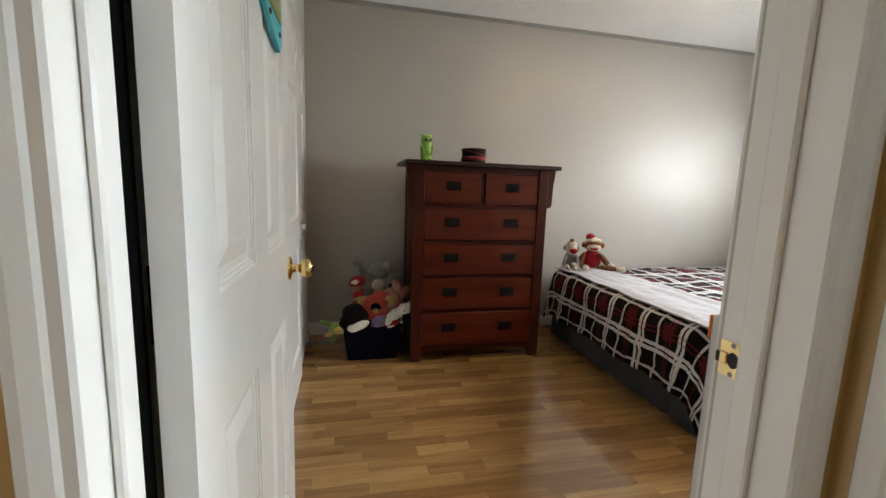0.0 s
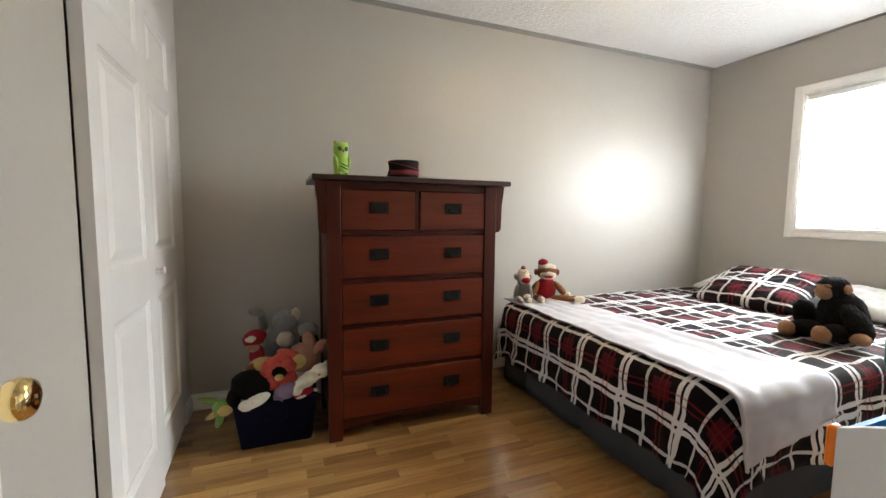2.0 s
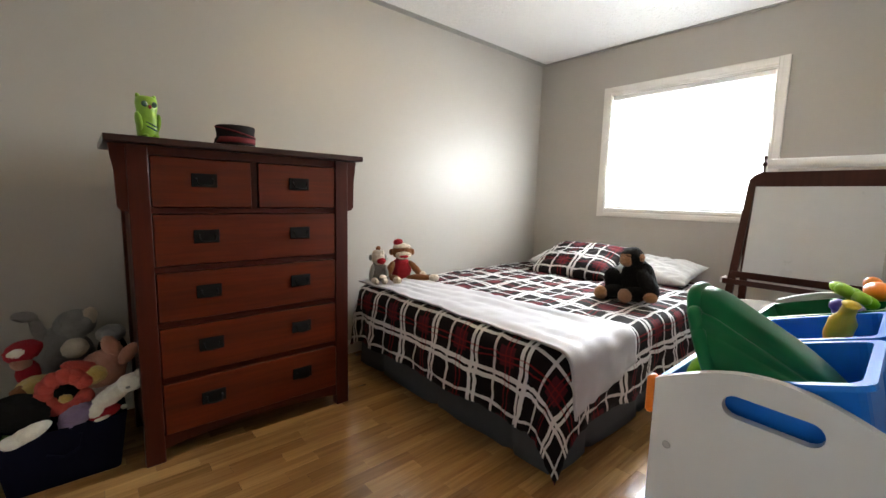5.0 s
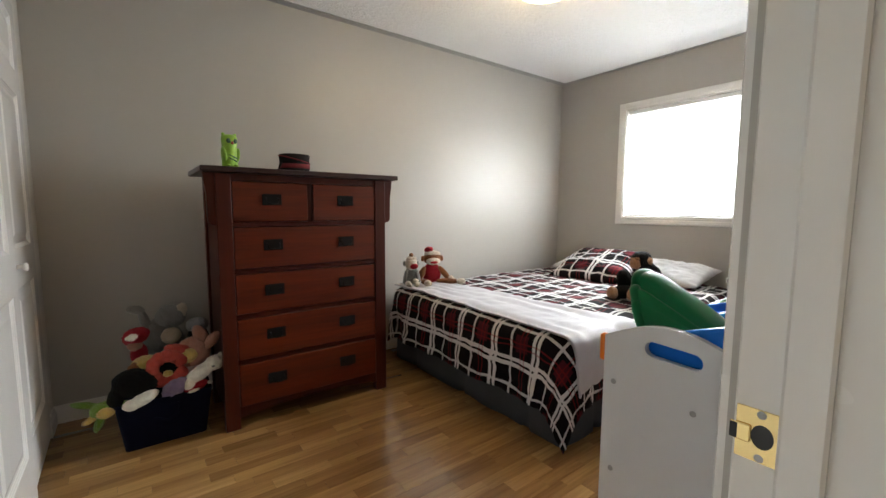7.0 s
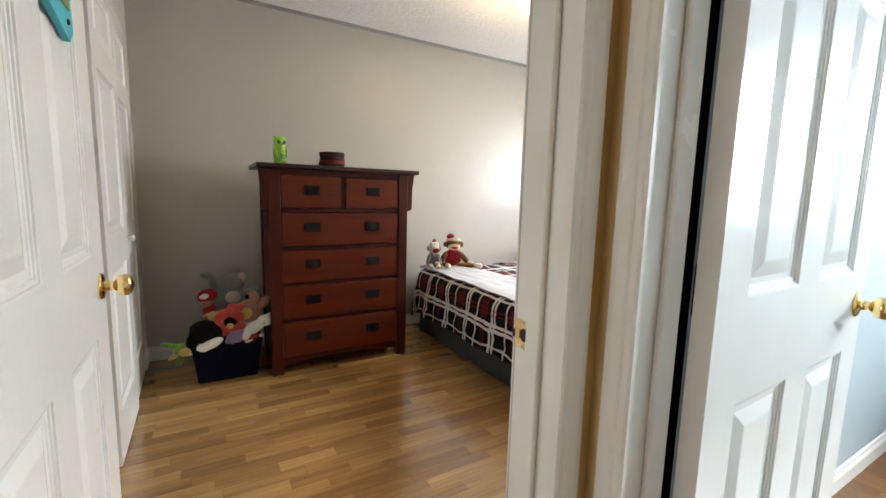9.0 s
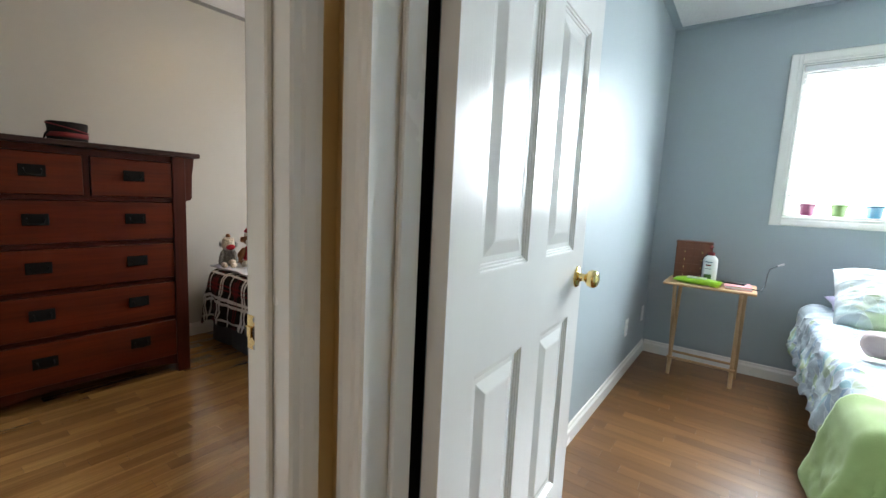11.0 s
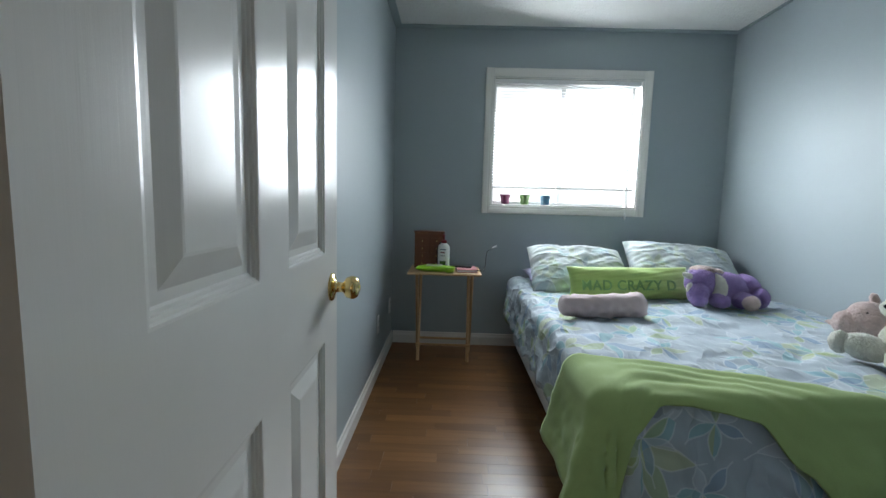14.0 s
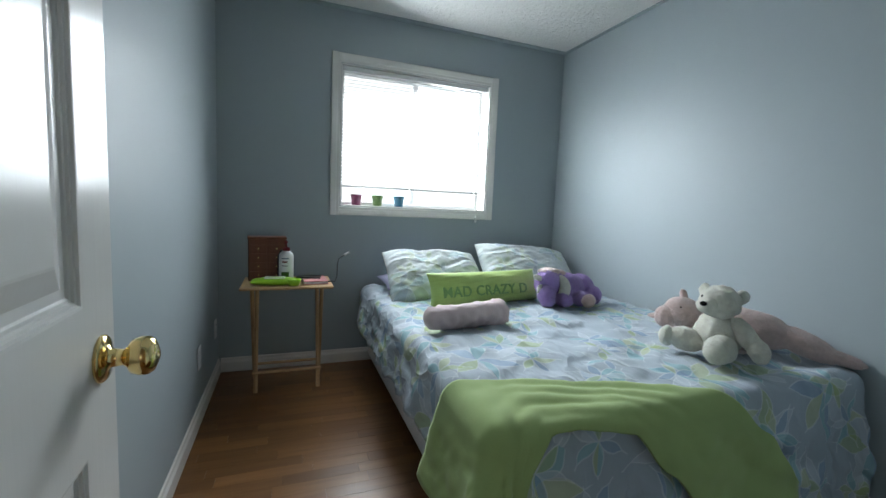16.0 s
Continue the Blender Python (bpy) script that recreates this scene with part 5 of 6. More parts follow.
blob(bm, (0.05, 0, 0.015), (0.03, 0.025, 0.025), (0, 0, 0), 0, 2)
toy("toy_car", "orange plastic toy in a bin", bm, ORANGE, pose(2.06, 1.10, 0.92, 0, 0, 20) @ Matrix.Scale(0.8, 4))
bm = bmesh.new()
blob(bm, (0, 0, 0), (0.05, 0.04, 0.035), (0, 0, 0), 0, 3)
blob(bm, (-0.045, 0.01, 0.02), (0.025, 0.025, 0.022), (0, 0, 0), 0, 2)
toy("toy_block", "violet plastic toy in a bin", bm, PURPLE_P, pose(1.91, 1.14, 0.885, 0, 0, -15) @ Matrix.Scale(0.75, 4))
toy("toy_ring", "lime green plastic ring hung on the organiser's edge", tube([(0.045 * math.cos(a), 0, 0.045 * math.sin(a)) for a in (math.tau * k / 24 for k in range(25))], 0.013, 10), LIME, pose(1.375, 1.250, 0.815, 0, 0, 88))
toy("toy_clip", "orange plastic clip hooked on the organiser's edge", boxed((-0.010, -0.007, -0.035), (0.012, 0.007, 0.03), 0.004), ORANGE, pose(1.272, 1.3255, 0.808, 0, 0, 0))

# ---- first bedroom: easel ----
easel = thing("easel", "dark wooden children's easel with whiteboard and paper roll", "easel")
EY0, EY1 = 1.10, 1.745


def lean(z):
    return 3.50 + (z - 0.66) * 0.20


for y in (EY0, EY1 - 0.04):
    part("leg", extrude_section([(-0.012, 0), (0.012, 0), (0.012, 0.04), (-0.012, 0.04)], 0.004, 1.29, lambda u, v, w: (lean(w) + u, y + v - 0.045 * (1.30 - w) * (-1 if y > 1.4 else 1), w)), ESPRESSO, easel)
    part("rear_leg", extrude_section([(-0.012, 0), (0.012, 0), (0.012, 0.04), (-0.012, 0.04)], 0.004, 1.26, lambda u, v, w: (lean(1.26) + 0.02 + (1.26 - w) * 0.24 + u, y + v - 0.045 * (1.30 - w) * (-1 if y > 1.4 else 1), w)), ESPRESSO, easel)
top_loop = [(EY0, 1.24), (EY0, 1.27), (EY0 + 0.02, 1.305), (EY0 + 0.06, 1.325), (EY1 - 0.06, 1.325), (EY1 - 0.02, 1.305), (EY1, 1.27), (EY1, 1.24)]
bm = outline(top_loop, 0.026, "x")
bmesh.ops.translate(bm, vec=(lean(1.28) - 0.016, 0, 0), verts=list(bm.verts))
part("top_rail", bm, ESPRESSO, easel, "rounded dark top rail")
part("lower_rail", boxed((lean(0.72) - 0.014, EY0 - 0.015, 0.695), (lean(0.72) + 0.012, EY1 + 0.015, 0.735), 0.003), ESPRESSO, easel)
part("whiteboard", extrude_section([(-0.003, EY0 + 0.038), (0.004, EY0 + 0.038), (0.004, EY1 - 0.038), (-0.003, EY1 - 0.038)], 0.735, 1.245, lambda u, v, w: (lean(w) + u - 0.004, v, w)), BOARD, easel, "plain grey-white board")
tray = part("tray", boxed((lean(0.7) - 0.11, EY0 - 0.03, 0.668), (lean(0.7) - 0.016, EY1 + 0.03, 0.682), 0.004), ESPRESSO, easel, "dark ledge under the board")
part("tray_lip", boxed((lean(0.7) - 0.118, EY0 - 0.03, 0.668), (lean(0.7) - 0.1105, EY1 + 0.03, 0.700), 0.003), ESPRESSO, tray)
part("tray_end", boxed((lean(0.7) - 0.110, EY1 + 0.0305, 0.668), (lean(0.7) - 0.016, EY1 + 0.042, 0.702), 0.003), PAPER, tray, "white tray end")
for y in (EY0 + 0.02, EY1 - 0.065):
    part("peg", lathe([(0.006, 0), (0.006, 0.04), (0.014, 0.045), (0.014, 0.062), (0.006, 0.068), (0.006, 0.08), (0.011, 0.09), (0.008, 0.102), (0.002, 0.105)], 14, pose(lean(1.31), y, 1.318)), ESPRESSO, easel, "turned dark peg", True)
part("paper_roll", tube([(lean(1.31), EY0 + 0.037, 1.372), (lean(1.31), EY1 - 0.082, 1.372)], 0.030, 20), PAPER, easel, "roll of white paper", False)
# white drum behind the tray
tubw = thing("storage_pail", "white plastic pail standing by the easel", "pail", at=pose(3.12, 1.50, 0.004))
part("pail_body", lathe([(0.13, 0), (0.15, 0.30), (0.158, 0.60), (0.165, 0.605), (0.165, 0.62), (0.152, 0.62), (0.146, 0.58), (0.12, 0.02), (0.01, 0.015)], 36), WHITE_PLASTIC, tubw, "", True)

# ---- second bedroom: bed ----
BB = (2.03, 4.05, -1.60, -0.08)
ZB = 0.555
bed_b = thing("bed", "double bed with white base and leaf-print bedspread", "bed")
part("base", boxed((BB[0] + 0.01, BB[2] + 0.01, 0.05), (BB[1], BB[3] - 0.008, 0.29), 0.02, 2), SHEET, bed_b, "off-white box base")
part("mattress", boxed((BB[0] + 0.005, BB[2] + 0.005, 0.292), (BB[1], BB[3] - 0.005, ZB - 0.012), 0.05, 4), SHEET, bed_b)
for x in (BB[0] + 0.1, BB[1] - 0.1):
    for y in (BB[2] + 0.1, BB[3] - 0.1):
        part("foot", lathe([(0.025, 0.004), (0.03, 0.05)], 12, Matrix.Translation((x, y, 0))), BLACK, bed_b)
spread = part("bedspread", drape((BB[0], BB[1], BB[2], BB[3]), ZB, (BB[0] - 0.50, BB[1] - 0.02, BB[2] - 0.03, BB[3] + 0.29), r=0.055, ripple=0.014, freq=11, flare=0.17, crease=0.018, step=0.020, seed=11.0, folds=0.005, fold_freq=26.0), FLORAL)
tagged(thick(spread, 0.006), "blue-grey bedspread printed with green and teal leaves", "bedspread")
TOPB = ZB + 0.026


def between(v, knots):
    """The value at v on a line through (place, value) knots in rising order, eased from knot to knot."""
    if v <= knots[0][0]:
        return knots[0][1]
    for (a, p), (b, q) in zip(knots, knots[1:]):
        if v <= b:
            k = (v - a) / (b - a)
            return p + (q - p) * (0.5 * k + 0.5 * k * k * (3 - 2 * k))
    return knots[-1][1]


# how far the lower hem hangs below the bed's edge, and where the upper hem lies
LOW_HEM = [(-1.11, 0.46), (-0.86, 0.46), (-0.70, 0.36), (-0.56, 0.21), (-0.44, 0.09), (-0.25, 0.055), (-0.17, 0.055), (-0.10, 0.13), (-0.04, 0.30), (0.04, 0.40), (0.30, 0.40)]
HIGH_HEM = [(-1.11, 1.68), (-1.00, 1.84), (-0.80, 2.00), (-0.47, 2.15), (-0.07, 2.27), (0.30, 2.31)]


def throw_skew(a, v):
    # a runs from the lower hem (0) to the upper one (1)
    low, top = BB[0] - 0.02 - between(v, LOW_HEM), between(v, HIGH_HEM)
    return low + (top - low) * a, v


throw_b = part("throw_blanket", drape((BB[0] - 0.02, BB[1], BB[2], BB[3] + 0.03), TOPB + 0.004, (0.0, 1.0, -1.11, 0.30), r=0.06, ripple=0.006, freq=12, flare=0.20, crease=0.007, step=0.016, seed=21.0, skew=throw_skew, folds=0.0035, fold_freq=27.0), GREEN_CLOTH)
tagged(thick(throw_b, 0.012), "apple green fleece throw hung over the bed's foot corner", "blanket")

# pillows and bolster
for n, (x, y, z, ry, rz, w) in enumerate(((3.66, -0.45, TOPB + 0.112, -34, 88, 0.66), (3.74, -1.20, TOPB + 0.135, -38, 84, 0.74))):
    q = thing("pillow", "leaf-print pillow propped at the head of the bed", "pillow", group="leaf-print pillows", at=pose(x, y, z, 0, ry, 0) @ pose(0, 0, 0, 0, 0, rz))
    part("pillow_case", cushion(w, 0.46, 0.20, n=48, seed=31.0 + n, wrinkle=0.06, pinch=0.025, power=3.4), FLORAL_LIT, q)
q = thing("pillow", "lilac pillow lying flat under the leaf-print pillow", "pillow", at=pose(3.80, -0.42, TOPB + 0.05, 0, -4, 0) @ pose(0, 0, 0, 0, 0, 90))
part("pillow_case", cushion(0.60, 0.36, 0.10, seed=40.0), LILAC, q)
bol = thing("bolster_pillow", "lime satin bolster pillow with green lettering", "pillow", at=pose(3.375, -0.68, TOPB + 0.085, 0, 0, -82))
case = cushion(0.80, 0.21, 0.185, seed=50.0, pinch=0.05, wrinkle=0.04, power=3.0)
bmesh.ops.rotate(case, cent=(0, 0, 0), matrix=Matrix.Rotation(radians(72), 3, "X"), verts=list(case.verts))
part("bolster_case", case, GREEN_SATIN, bol)
txt = bpy.data.curves.new("lettering", "FONT")
txt.body, txt.size, txt.extrude, txt.align_x = "MAD CRAZY D", 0.084, 0.0022, "CENTER"
txt.space_character, txt.offset = 1.08, 0.0012
txt.materials.append(GREEN_INK)
lt = new("lettering", txt)
lt.parent = bol
lt.matrix_basis = pose(-0.060, -0.1155, -0.018, 72, 0, 0)

# rolled fleece
roll = thing("rolled_blanket", "dusty pink fleece rolled up on the bed", "blanket", at=pose(2.90, -0.345, TOPB + 0.050, 0, 0, -83))
bm = bmesh.new()
rings = []
for i in range(41):
    s = i / 40
    x = (s - 0.5) * 0.45
    end = min(1.0, (min(s, 1 - s) / 0.06) ** 0.5) if min(s, 1 - s) < 0.06 else 1.0
    ring = []
    for k in range(24):
        a = math.tau * k / 24
        r = (0.061 + 0.004 * noise.noise(Vector((x * 20, math.cos(a) * 1.5, math.sin(a) * 1.5))) + 0.017 * noise.noise(Vector((x * 30 + math.cos(a) * 2.6, math.sin(a) * 3, 4)))) * (0.35 + 0.65 * end) * (1 + 0.10 * x / 0.2)
        ring.append(bm.verts.new((x, r * 1.05 * math.cos(a), r * 0.95 * math.sin(a))))
    rings.append(ring)
for a, b in zip(rings, rings[1:]):
    for k in range(24):
        bm.faces.new((a[k], a[(k + 1) % 24], b[(k + 1) % 24], b[k]))
bm.faces.new(rings[0])
bm.faces.new(rings[-1])
bmesh.ops.recalc_face_normals(bm, faces=list(bm.faces))
part("roll", bm, PINK_CLOTH, roll, "", True)

# soft toys on the second bed
plush("pony_toy", "purple plush pony lying against the green bolster", "soft toy", pose(3.20, -1.06, TOPB + 0.003, 0, 0, -4) @ Matrix.Scale(1.04, 4), ["purple", "pink", "white", "dark"], [
    ((0.06, -0.10, 0.090), (0.105, 0.150, 0.088), (0, 0, 8), 0), ((0.07, -0.22, 0.085), (0.085, 0.085, 0.085), (0, 0, 0), 0), ((-0.005, 0.055, 0.130), (0.070, 0.075, 0.078), (0, 0, 0), 0), ((0.03, -0.01, 0.120), (0.070, 0.080, 0.080), (0, 0, 0), 0),
    ((-0.060, 0.085, 0.075), (0.052, 0.052, 0.058), (25, 0, 20), 0), ((-0.080, 0.090, 0.045), (0.042, 0.044, 0.040), (0, 0, 0), 0), ((0.015, 0.035, 0.195), (0.050, 0.065, 0.024), (0, 0, 0), 1), ((0.03, -0.03, 0.185), (0.04, 0.05, 0.020), (0, 0, 0), 1),
    ((-0.060, 0.045, 0.145), (0.008, 0.009, 0.009), (0, 0, 0), 3), ((-0.020, -0.018, 0.105), (0.080, 0.016, 0.075), (0, 0, 20), 2), ((-0.030, 0.130, 0.165), (0.020, 0.036, 0.016), (20, 0, 20), 2), ((-0.05, 0.125, 0.10), (0.014, 0.020, 0.03), (0, 0, 20), 2),
    ((-0.050, -0.150, 0.045), (0.080, 0.045, 0.044), (0, 0, 12), 0), ((-0.110, -0.160, 0.042), (0.034, 0.042, 0.040), (0, 0, 0), 1), ((-0.055, -0.03, 0.040), (0.065, 0.040, 0.040), (0, 0, 10), 0), ((-0.01, -0.26, 0.055), (0.075, 0.045, 0.055), (0, 0, -15), 0)])
plush("bear_toy", "cream plush bear sitting on the bed", "soft toy", pose(2.27, -1.20, TOPB + 0.004, 0, 0, -160) @ Matrix.Scale(1.04, 4), ["white", "dark", "white"], [
    ((0, 0.0, 0.085), (0.085, 0.075, 0.090), (0, 0, 0), 0), ((0.0, -0.015, 0.215), (0.072, 0.070, 0.066), (0, 0, 0), 0), ((-0.022, -0.075, 0.205), (0.040, 0.030, 0.034), (0, 0, 0), 0), ((-0.030, -0.103, 0.214), (0.014, 0.008, 0.010), (0, 0, 0), 1),
    ((0.066, 0.01, 0.245), (0.022, 0.016, 0.026), (0, 0, 0), 0), ((-0.066, 0.02, 0.250), (0.022, 0.016, 0.026), (0, 0, 0), 0), ((0.014, -0.074, 0.235), (0.006, 0.005, 0.006), (0, 0, 0), 1), ((-0.048, -0.062, 0.236), (0.006, 0.005, 0.006), (0, 0, 0), 1),
    ((-0.090, -0.070, 0.052), (0.070, 0.050, 0.046), (0, 10, 25), 0), ((0.045, -0.12, 0.055), (0.050, 0.075, 0.052), (0, 0, -8), 0), ((0.050, -0.178, 0.058), (0.040, 0.020, 0.045), (0, 0, 0), 2), ((-0.150, -0.098, 0.056), (0.030, 0.036, 0.042), (0, 0, 0), 2),
    ((0.098, -0.02, 0.105), (0.034, 0.040, 0.075), (0, -38, 0), 0), ((0.145, -0.035, 0.060), (0.034, 0.034, 0.045), (0, -20, 0), 0)])
plush("hippo_toy", "dusty pink long plush animal lying behind the bear", "soft toy", pose(2.42, -1.385, TOPB + 0.004, 0, 0, -152), ["pink", "dark"], [
    ((0.10, 0.02, 0.085), (0.19, 0.085, 0.085), (0, 4, 0), 0), ((-0.13, -0.03, 0.110), (0.082, 0.075, 0.075), (0, 0, 0), 0), ((-0.185, -0.06, 0.085), (0.055, 0.055, 0.055), (0, 0, 0), 0), ((-0.135, 0.0, 0.190), (0.016, 0.014, 0.028), (0, -15, 0), 0), ((-0.125, -0.09, 0.145), (0.007, 0.006, 0.006), (0, 0, 0), 1),
    ((0.31, 0.02, 0.060), (0.13, 0.055, 0.050), (0, 20, 0), 0), ((0.43, 0.02, 0.026), (0.08, 0.034, 0.026), (0, 10, 0), 0), ((0.10, -0.14, 0.036), (0.050, 0.075, 0.034), (0, 0, 25), 0), ((-0.22, 0.03, 0.06), (0.07, 0.025, 0.018), (0, 0, 10), 0)])

# ---- second bedroom: folding tray table ----
TX0, TX1, TY0, TY1, TZ = 3.56, 3.93, 0.215, 0.715, 0.662
tray_t = thing("folding_table", "pale pine folding tray table by the wall", "side table")
part("tabletop", boxed((TX0, TY0, TZ - 0.016), (TX1, TY1, TZ), 0.006, 2), PINE_Y, tray_t, "pale wooden top")
for y, s in ((TY0 + 0.055, 1), (TY1 - 0.055, -1)):
    for xa, xb in ((TX0 + 0.14, TX1 - 0.02), (TX1 - 0.05, TX0 + 0.12)):
        off = 0.0 if xa < xb else s * 0.018
        part("leg", tube([(xb, y + off, 0.010), (xa, y + off, TZ - 0.02)], 0.012, 8), PINE, tray_t)
part("crossbar", tube([(TX1 - 0.055, TY0 + 0.055, 0.115), (TX1 - 0.055, TY1 - 0.055, 0.115)], 0.009, 8), PINE, tray_t)
part("crossbar", tube([(TX0 + 0.137, TY0 + 0.055, 0.125), (TX0 + 0.137, TY1 - 0.055, 0.125)], 0.009, 8), PINE, tray_t)
# things on the table
jb_ = thing("jewellery_box", "red-brown wooden box with small drawers", "box", at=pose(3.84, 0.585, TZ + 0.001, 0, 0, 4))
part("case", boxed((-0.06, -0.105, 0), (0.06, 0.105, 0.250), 0.004), REDWOOD, jb_)
part("lid", boxed((-0.065, -0.110, 0.2505), (0.065, 0.110, 0.263), 0.004), REDWOOD, jb_)
for k in range(4):
    for s in (-1, 1):
        d = part("drawer", boxed((-0.064, s * 0.05 - 0.046, 0.012 + 0.053 * k), (-0.0605, s * 0.05 + 0.046, 0.058 + 0.053 * k), 0.001), REDWOOD, jb_)
        part("pull", lathe([(0.003, 0), (0.005, 0.006), (0.001, 0.008)], 8, pose(-0.064, s * 0.05, 0.035 + 0.053 * k, 0, -90, 0)), BRASS, d)
bot = thing("lotion_bottle", "white pump lotion bottle with printed label", "bottle", at=pose(3.72, 0.475, TZ + 0.001, 0, 0, -10) @ Matrix.Scale(1.12, 4))
part("bottle_body", lathe([(0.034, 0), (0.037, 0.006), (0.037, 0.135), (0.034, 0.152), (0.020, 0.165), (0.016, 0.168)], 28), WHITE_PLASTIC, bot, "", True)
part("collar", lathe([(0.018, 0.1685), (0.018, 0.185), (0.008, 0.188)], 20), RED_BAND, bot, "dark red collar", True)
part("pump", tube([(0, 0, 0.188), (0, 0, 0.210), (0, 0, 0.216), (-0.010, 0, 0.218), (-0.034, 0, 0.212)], [0.004, 0.004, 0.009, 0.007, 0.004], 10), RED_BAND, bot, "", True)


def label_patch(parent, r, z0, z1, half, material, mid=180.0, name="label_bar"):
    bm = bmesh.new()
    vs = [[bm.verts.new((r * math.cos(radians(mid + a)), r * math.sin(radians(mid + a)), z)) for a in range(-half, half + 1, 6)] for z in (z0, z1)]
    for k in range(len(vs[0]) - 1):
        bm.faces.new((vs[0][k], vs[0][k + 1], vs[1][k + 1], vs[1][k]))
    return thick(part(name, bm, material, parent), 0.0004, 1)


label_patch(bot, 0.0373, 0.128, 0.133, 30, TEAL)
label_patch(bot, 0.0373, 0.108, 0.116, 22, RED_BAND)
label_patch(bot, 0.0373, 0.090, 0.094, 26, CORD)
label_patch(bot, 0.0373, 0.035, 0.060, 30, LEAFGREEN)
bk = thing("dark_flask", "black bottle standing behind the lotion", "bottle", at=pose(3.79, 0.50, TZ + 0.001))
part("flask", lathe([(0.025, 0), (0.027, 0.01), (0.027, 0.15), (0.018, 0.17), (0.012, 0.19), (0.002, 0.192)], 20), BLACK, bk, "", True)
pk = thing("wipes_packet", "lime green and white soft packet lying on the table", "packet", at=pose(3.645, 0.54, TZ + 0.022, 0, 0, 88))
part("packet", cushion(0.25, 0.10, 0.045, seed=61.0, pinch=0.03), LIME, pk)
part("label", boxed((-0.06, -0.040, 0.0185), (0.05, 0.034, 0.0225), 0.002), PAPER, pk, "pale label")
tin = thing("glass_dish", "small lime green dish at the packet's end", "dish", at=pose(3.62, 0.435, TZ + 0.001))
part("dish", lathe([(0.030, 0), (0.042, 0.035), (0.040, 0.036), (0.028, 0.005), (0.002, 0.004)], 24), LIME, tin, "", True)
nb = thing("notebook", "pink notebook lying on the table", "book", at=pose(3.72, 0.315, TZ + 0.001, 0, 0, 4))
part("cover", boxed((-0.10, -0.07, 0), (0.10, 0.07, 0.004), 0.001), plain("pink_card", (0.60, 0.26, 0.28), 0.6), nb)
part("pages", boxed((-0.096, -0.066, 0.0042), (0.097, 0.067, 0.016)), PAPER, nb)
part("cover", boxed((-0.10, -0.07, 0.0162), (0.10, 0.07, 0.020), 0.001), plain("pink_card_top", (0.60, 0.26, 0.28), 0.6), nb)
ph = thing("phone", "black phone lying on the pink notebook", "phone", at=pose(3.74, 0.345, TZ + 0.0218, 0, 0, 80))
part("phone_body", boxed((-0.07, -0.035, 0), (0.07, 0.035, 0.009), 0.003, 2), BLACK, ph)
ca = thing("phone_cable", "grey charging cable hanging at the table's edge", "cable")
part("cord", tube([(3.70, 0.262, TZ + 0.006), (3.69, 0.225, TZ + 0.006), (3.70, 0.195, TZ + 0.003), (3.72, 0.180, TZ + 0.03), (3.75, 0.175, TZ + 0.10), (3.77, 0.165, TZ + 0.135), (3.77, 0.13, TZ + 0.16)], 0.0035, 8), CORD, ca, "", True)
part("plug", tube([(3.77, 0.13, TZ + 0.16), (3.77, 0.10, TZ + 0.175)], 0.006, 8), WHITE_PLASTIC, ca, "white plug")
# pots on the window sill
for y, m, lab in ((0.005, MAGENTA, "magenta"), (-0.150, LEAFGREEN, "green"), (-0.312, TEAL, "teal blue")):
    pot = thing("small_pot", f"small {lab} glazed pot on the window sill", "pot", group="pots on the window sill", at=pose(4.158, y, WB[2] + 0.0085))
    part("pot_body", lathe([(0.031, 0), (0.040, 0.062), (0.044, 0.063), (0.045, 0.078), (0.041, 0.078), (0.037, 0.060), (0.028, 0.006), (0.002, 0.005)], 24), m, pot, "", True)

# ---- floors, with their laminate strips ----
floor_a = setting("floor_a", boxed((AX0 - 0.75, AY0 - 0.03, -0.1), (AX1, AY1, 0.0)), SUBFLOOR, "light oak laminate floor in short strips")
floor_b = setting("floor_b", boxed((HX1 + 0.001, BY0, -0.1), (BX1, BY1, 0.0)), SUBFLOOR, "amber laminate floor in short strips")
floor_h = setting("floor_hall", boxed((HX0, HY0, -0.1), (HX1, AY0 - 0.031, 0.0)), SUBFLOOR, "light oak laminate hall floor")
STRIP, GAP, TOP = 0.0655, 0.0007, 0.004
LENS = [0.24, 0.31, 0.38, 0.46]
MESHES = {}


def strip_mesh(length, along):
    key = (round(length, 3), along)
    if key not in MESHES:
        a, b = length - GAP, STRIP - GAP
        bm = boxed((0, 0, 0.0002), (a, b, TOP) if along == "x" else (b, a, TOP))
        me = bpy.data.meshes.new("strip")
        bm.to_mesh(me)
        bm.free()
        me.materials.append(PLANK_A if along == "x" else PLANK_B)
        MESHES[key] = me
    return MESHES[key]


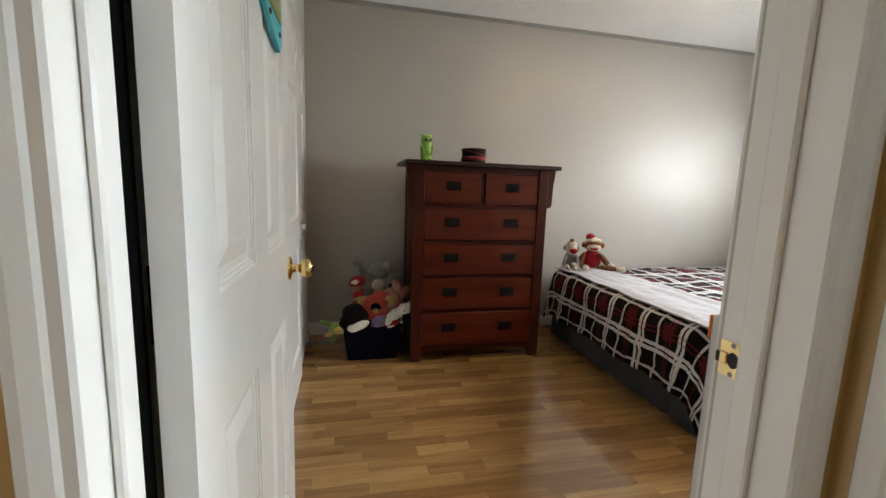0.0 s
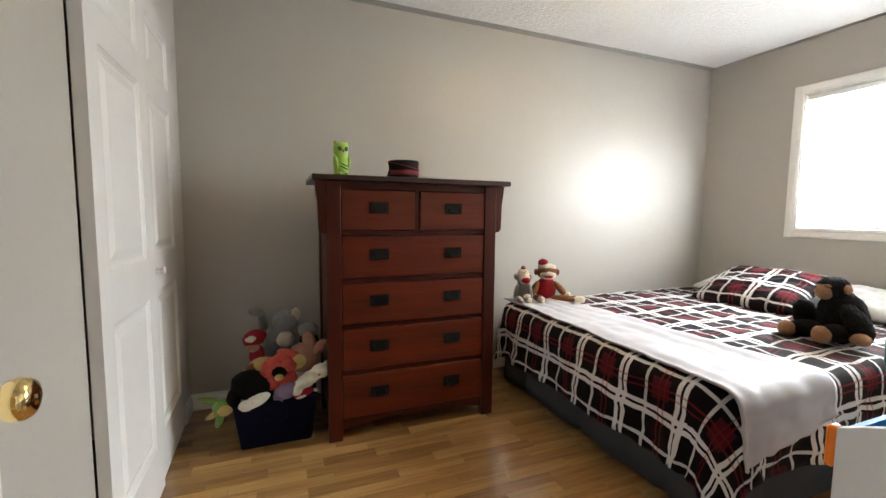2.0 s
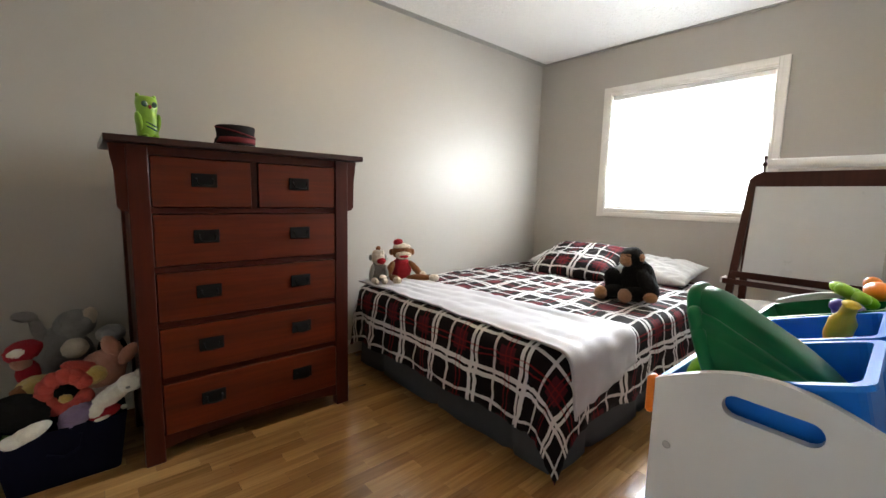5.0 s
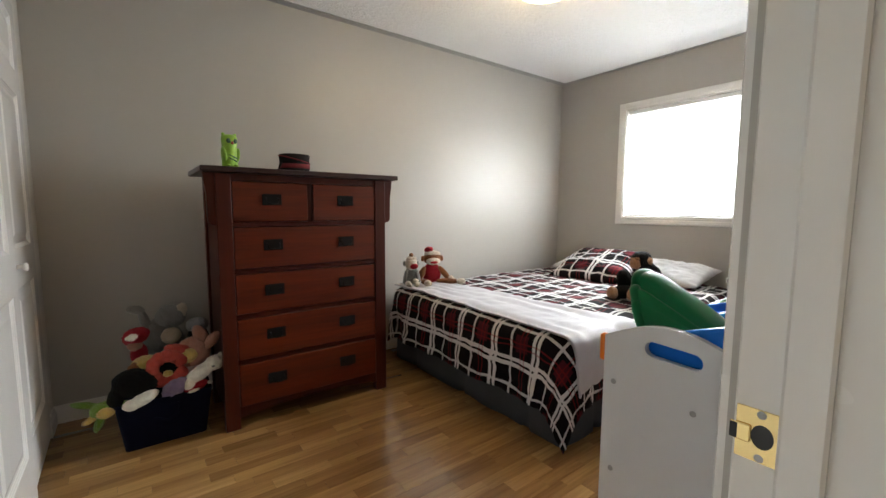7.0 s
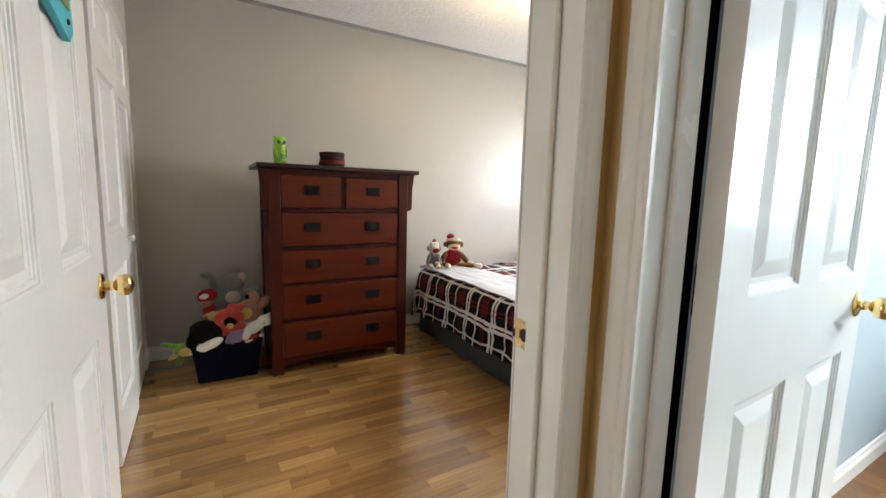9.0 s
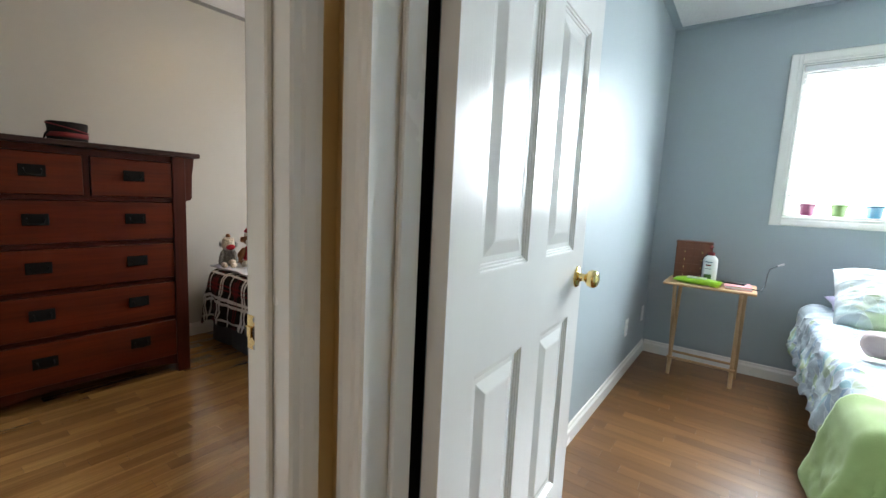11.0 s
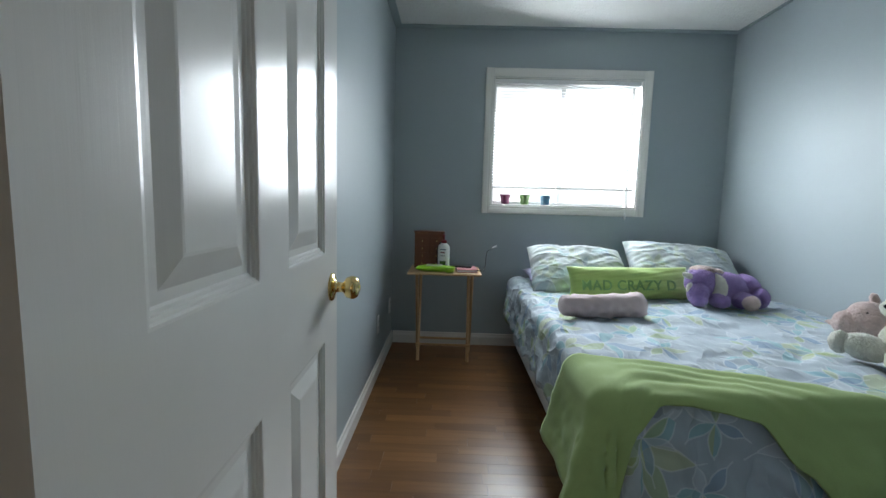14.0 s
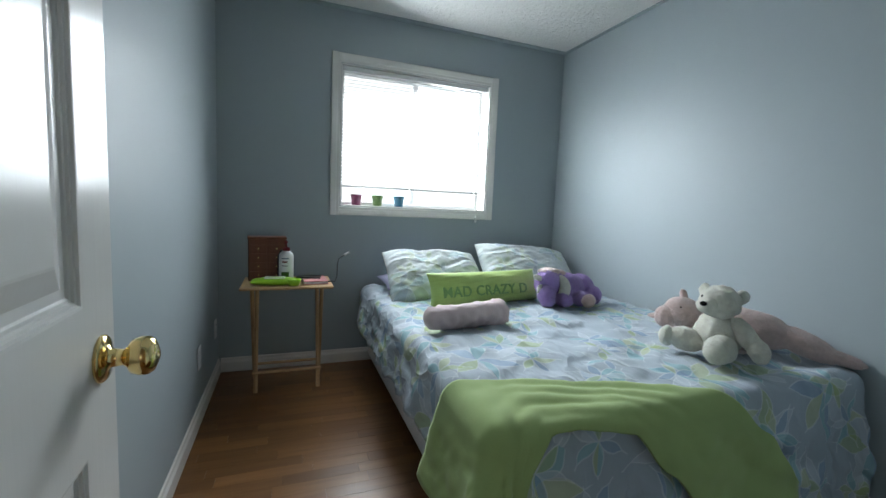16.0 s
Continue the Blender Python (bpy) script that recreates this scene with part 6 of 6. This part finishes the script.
def lay(parent, x0, x1, y0, y1, along, near, rest_material, seed):
    """Strips in rows; those inside the near stretch are pieces of their own, the others one joined piece."""
    rng = random.Random(seed)
    verts, faces = [], []
    row0, row1, run0, run1 = (y0, y1, x0, x1) if along == "x" else (x0, x1, y0, y1)
    r = row0
    while r < row1 - 0.004:
        s = run0 - rng.uniform(0, 0.3)
        while s < run1 - 0.004:
            length = rng.choice(LENS)
            a, b = max(s, run0), min(s + length, run1)
            c, d = r, min(r + STRIP, row1)
            if b - a > 0.006:
                cx, cy = ((a + b) / 2, (c + d) / 2) if along == "x" else ((c + d) / 2, (a + b) / 2)
                whole = b - a > length - 0.001 and d - c > STRIP - 0.001
                if whole and near[0] < cx < near[1] and near[2] < cy < near[3]:
                    ob = new("plank", strip_mesh(length, along))
                    ob.parent = parent
                    ob.location = (a, c, 0) if along == "x" else (c, a, 0)
                else:
                    lo, hi = ((a, c), (b - GAP, d - GAP)) if along == "x" else ((c, a), (d - GAP, b - GAP))
                    k = len(verts)
                    for z in (0.0002, TOP):
                        verts.extend([(lo[0], lo[1], z), (hi[0], lo[1], z), (hi[0], hi[1], z), (lo[0], hi[1], z)])
                    faces.extend([(k + 4, k + 5, k + 6, k + 7), (k, k + 1, k + 5, k + 4), (k + 1, k + 2, k + 6, k + 5), (k + 2, k + 3, k + 7, k + 6), (k + 3, k, k + 4, k + 7)])
            s += length
        r += STRIP
    me = bpy.data.meshes.new("planks")
    me.from_pydata(verts, [], faces)
    me.materials.append(rest_material)
    ob = new("planks", me)
    ob.parent = parent
    return tagged(ob, kind="stuff")


lay(floor_a, AX0, AX1, AY0, AY1, "x", (0.2, 2.1, 1.0, 3.45), PLANK_A_REST, 3)
lay(floor_b, BX0, BX1, BY0, BY1, "y", (1.5, 4.0, -0.15, 0.9), PLANK_B_REST, 5)
lay(floor_h, HX0, HX1, HY0, HY1, "x", (9, 9, 9, 9), PLANK_A_REST, 7)
# thresholds
lay(floor_a, DA[0], DA[1], HY1, AY0, "x", (9, 9, 9, 9), PLANK_A_REST, 9)
lay(floor_b, HX1, BX0, DB[0], DB[1], "y", (9, 9, 9, 9), PLANK_B_REST, 11)
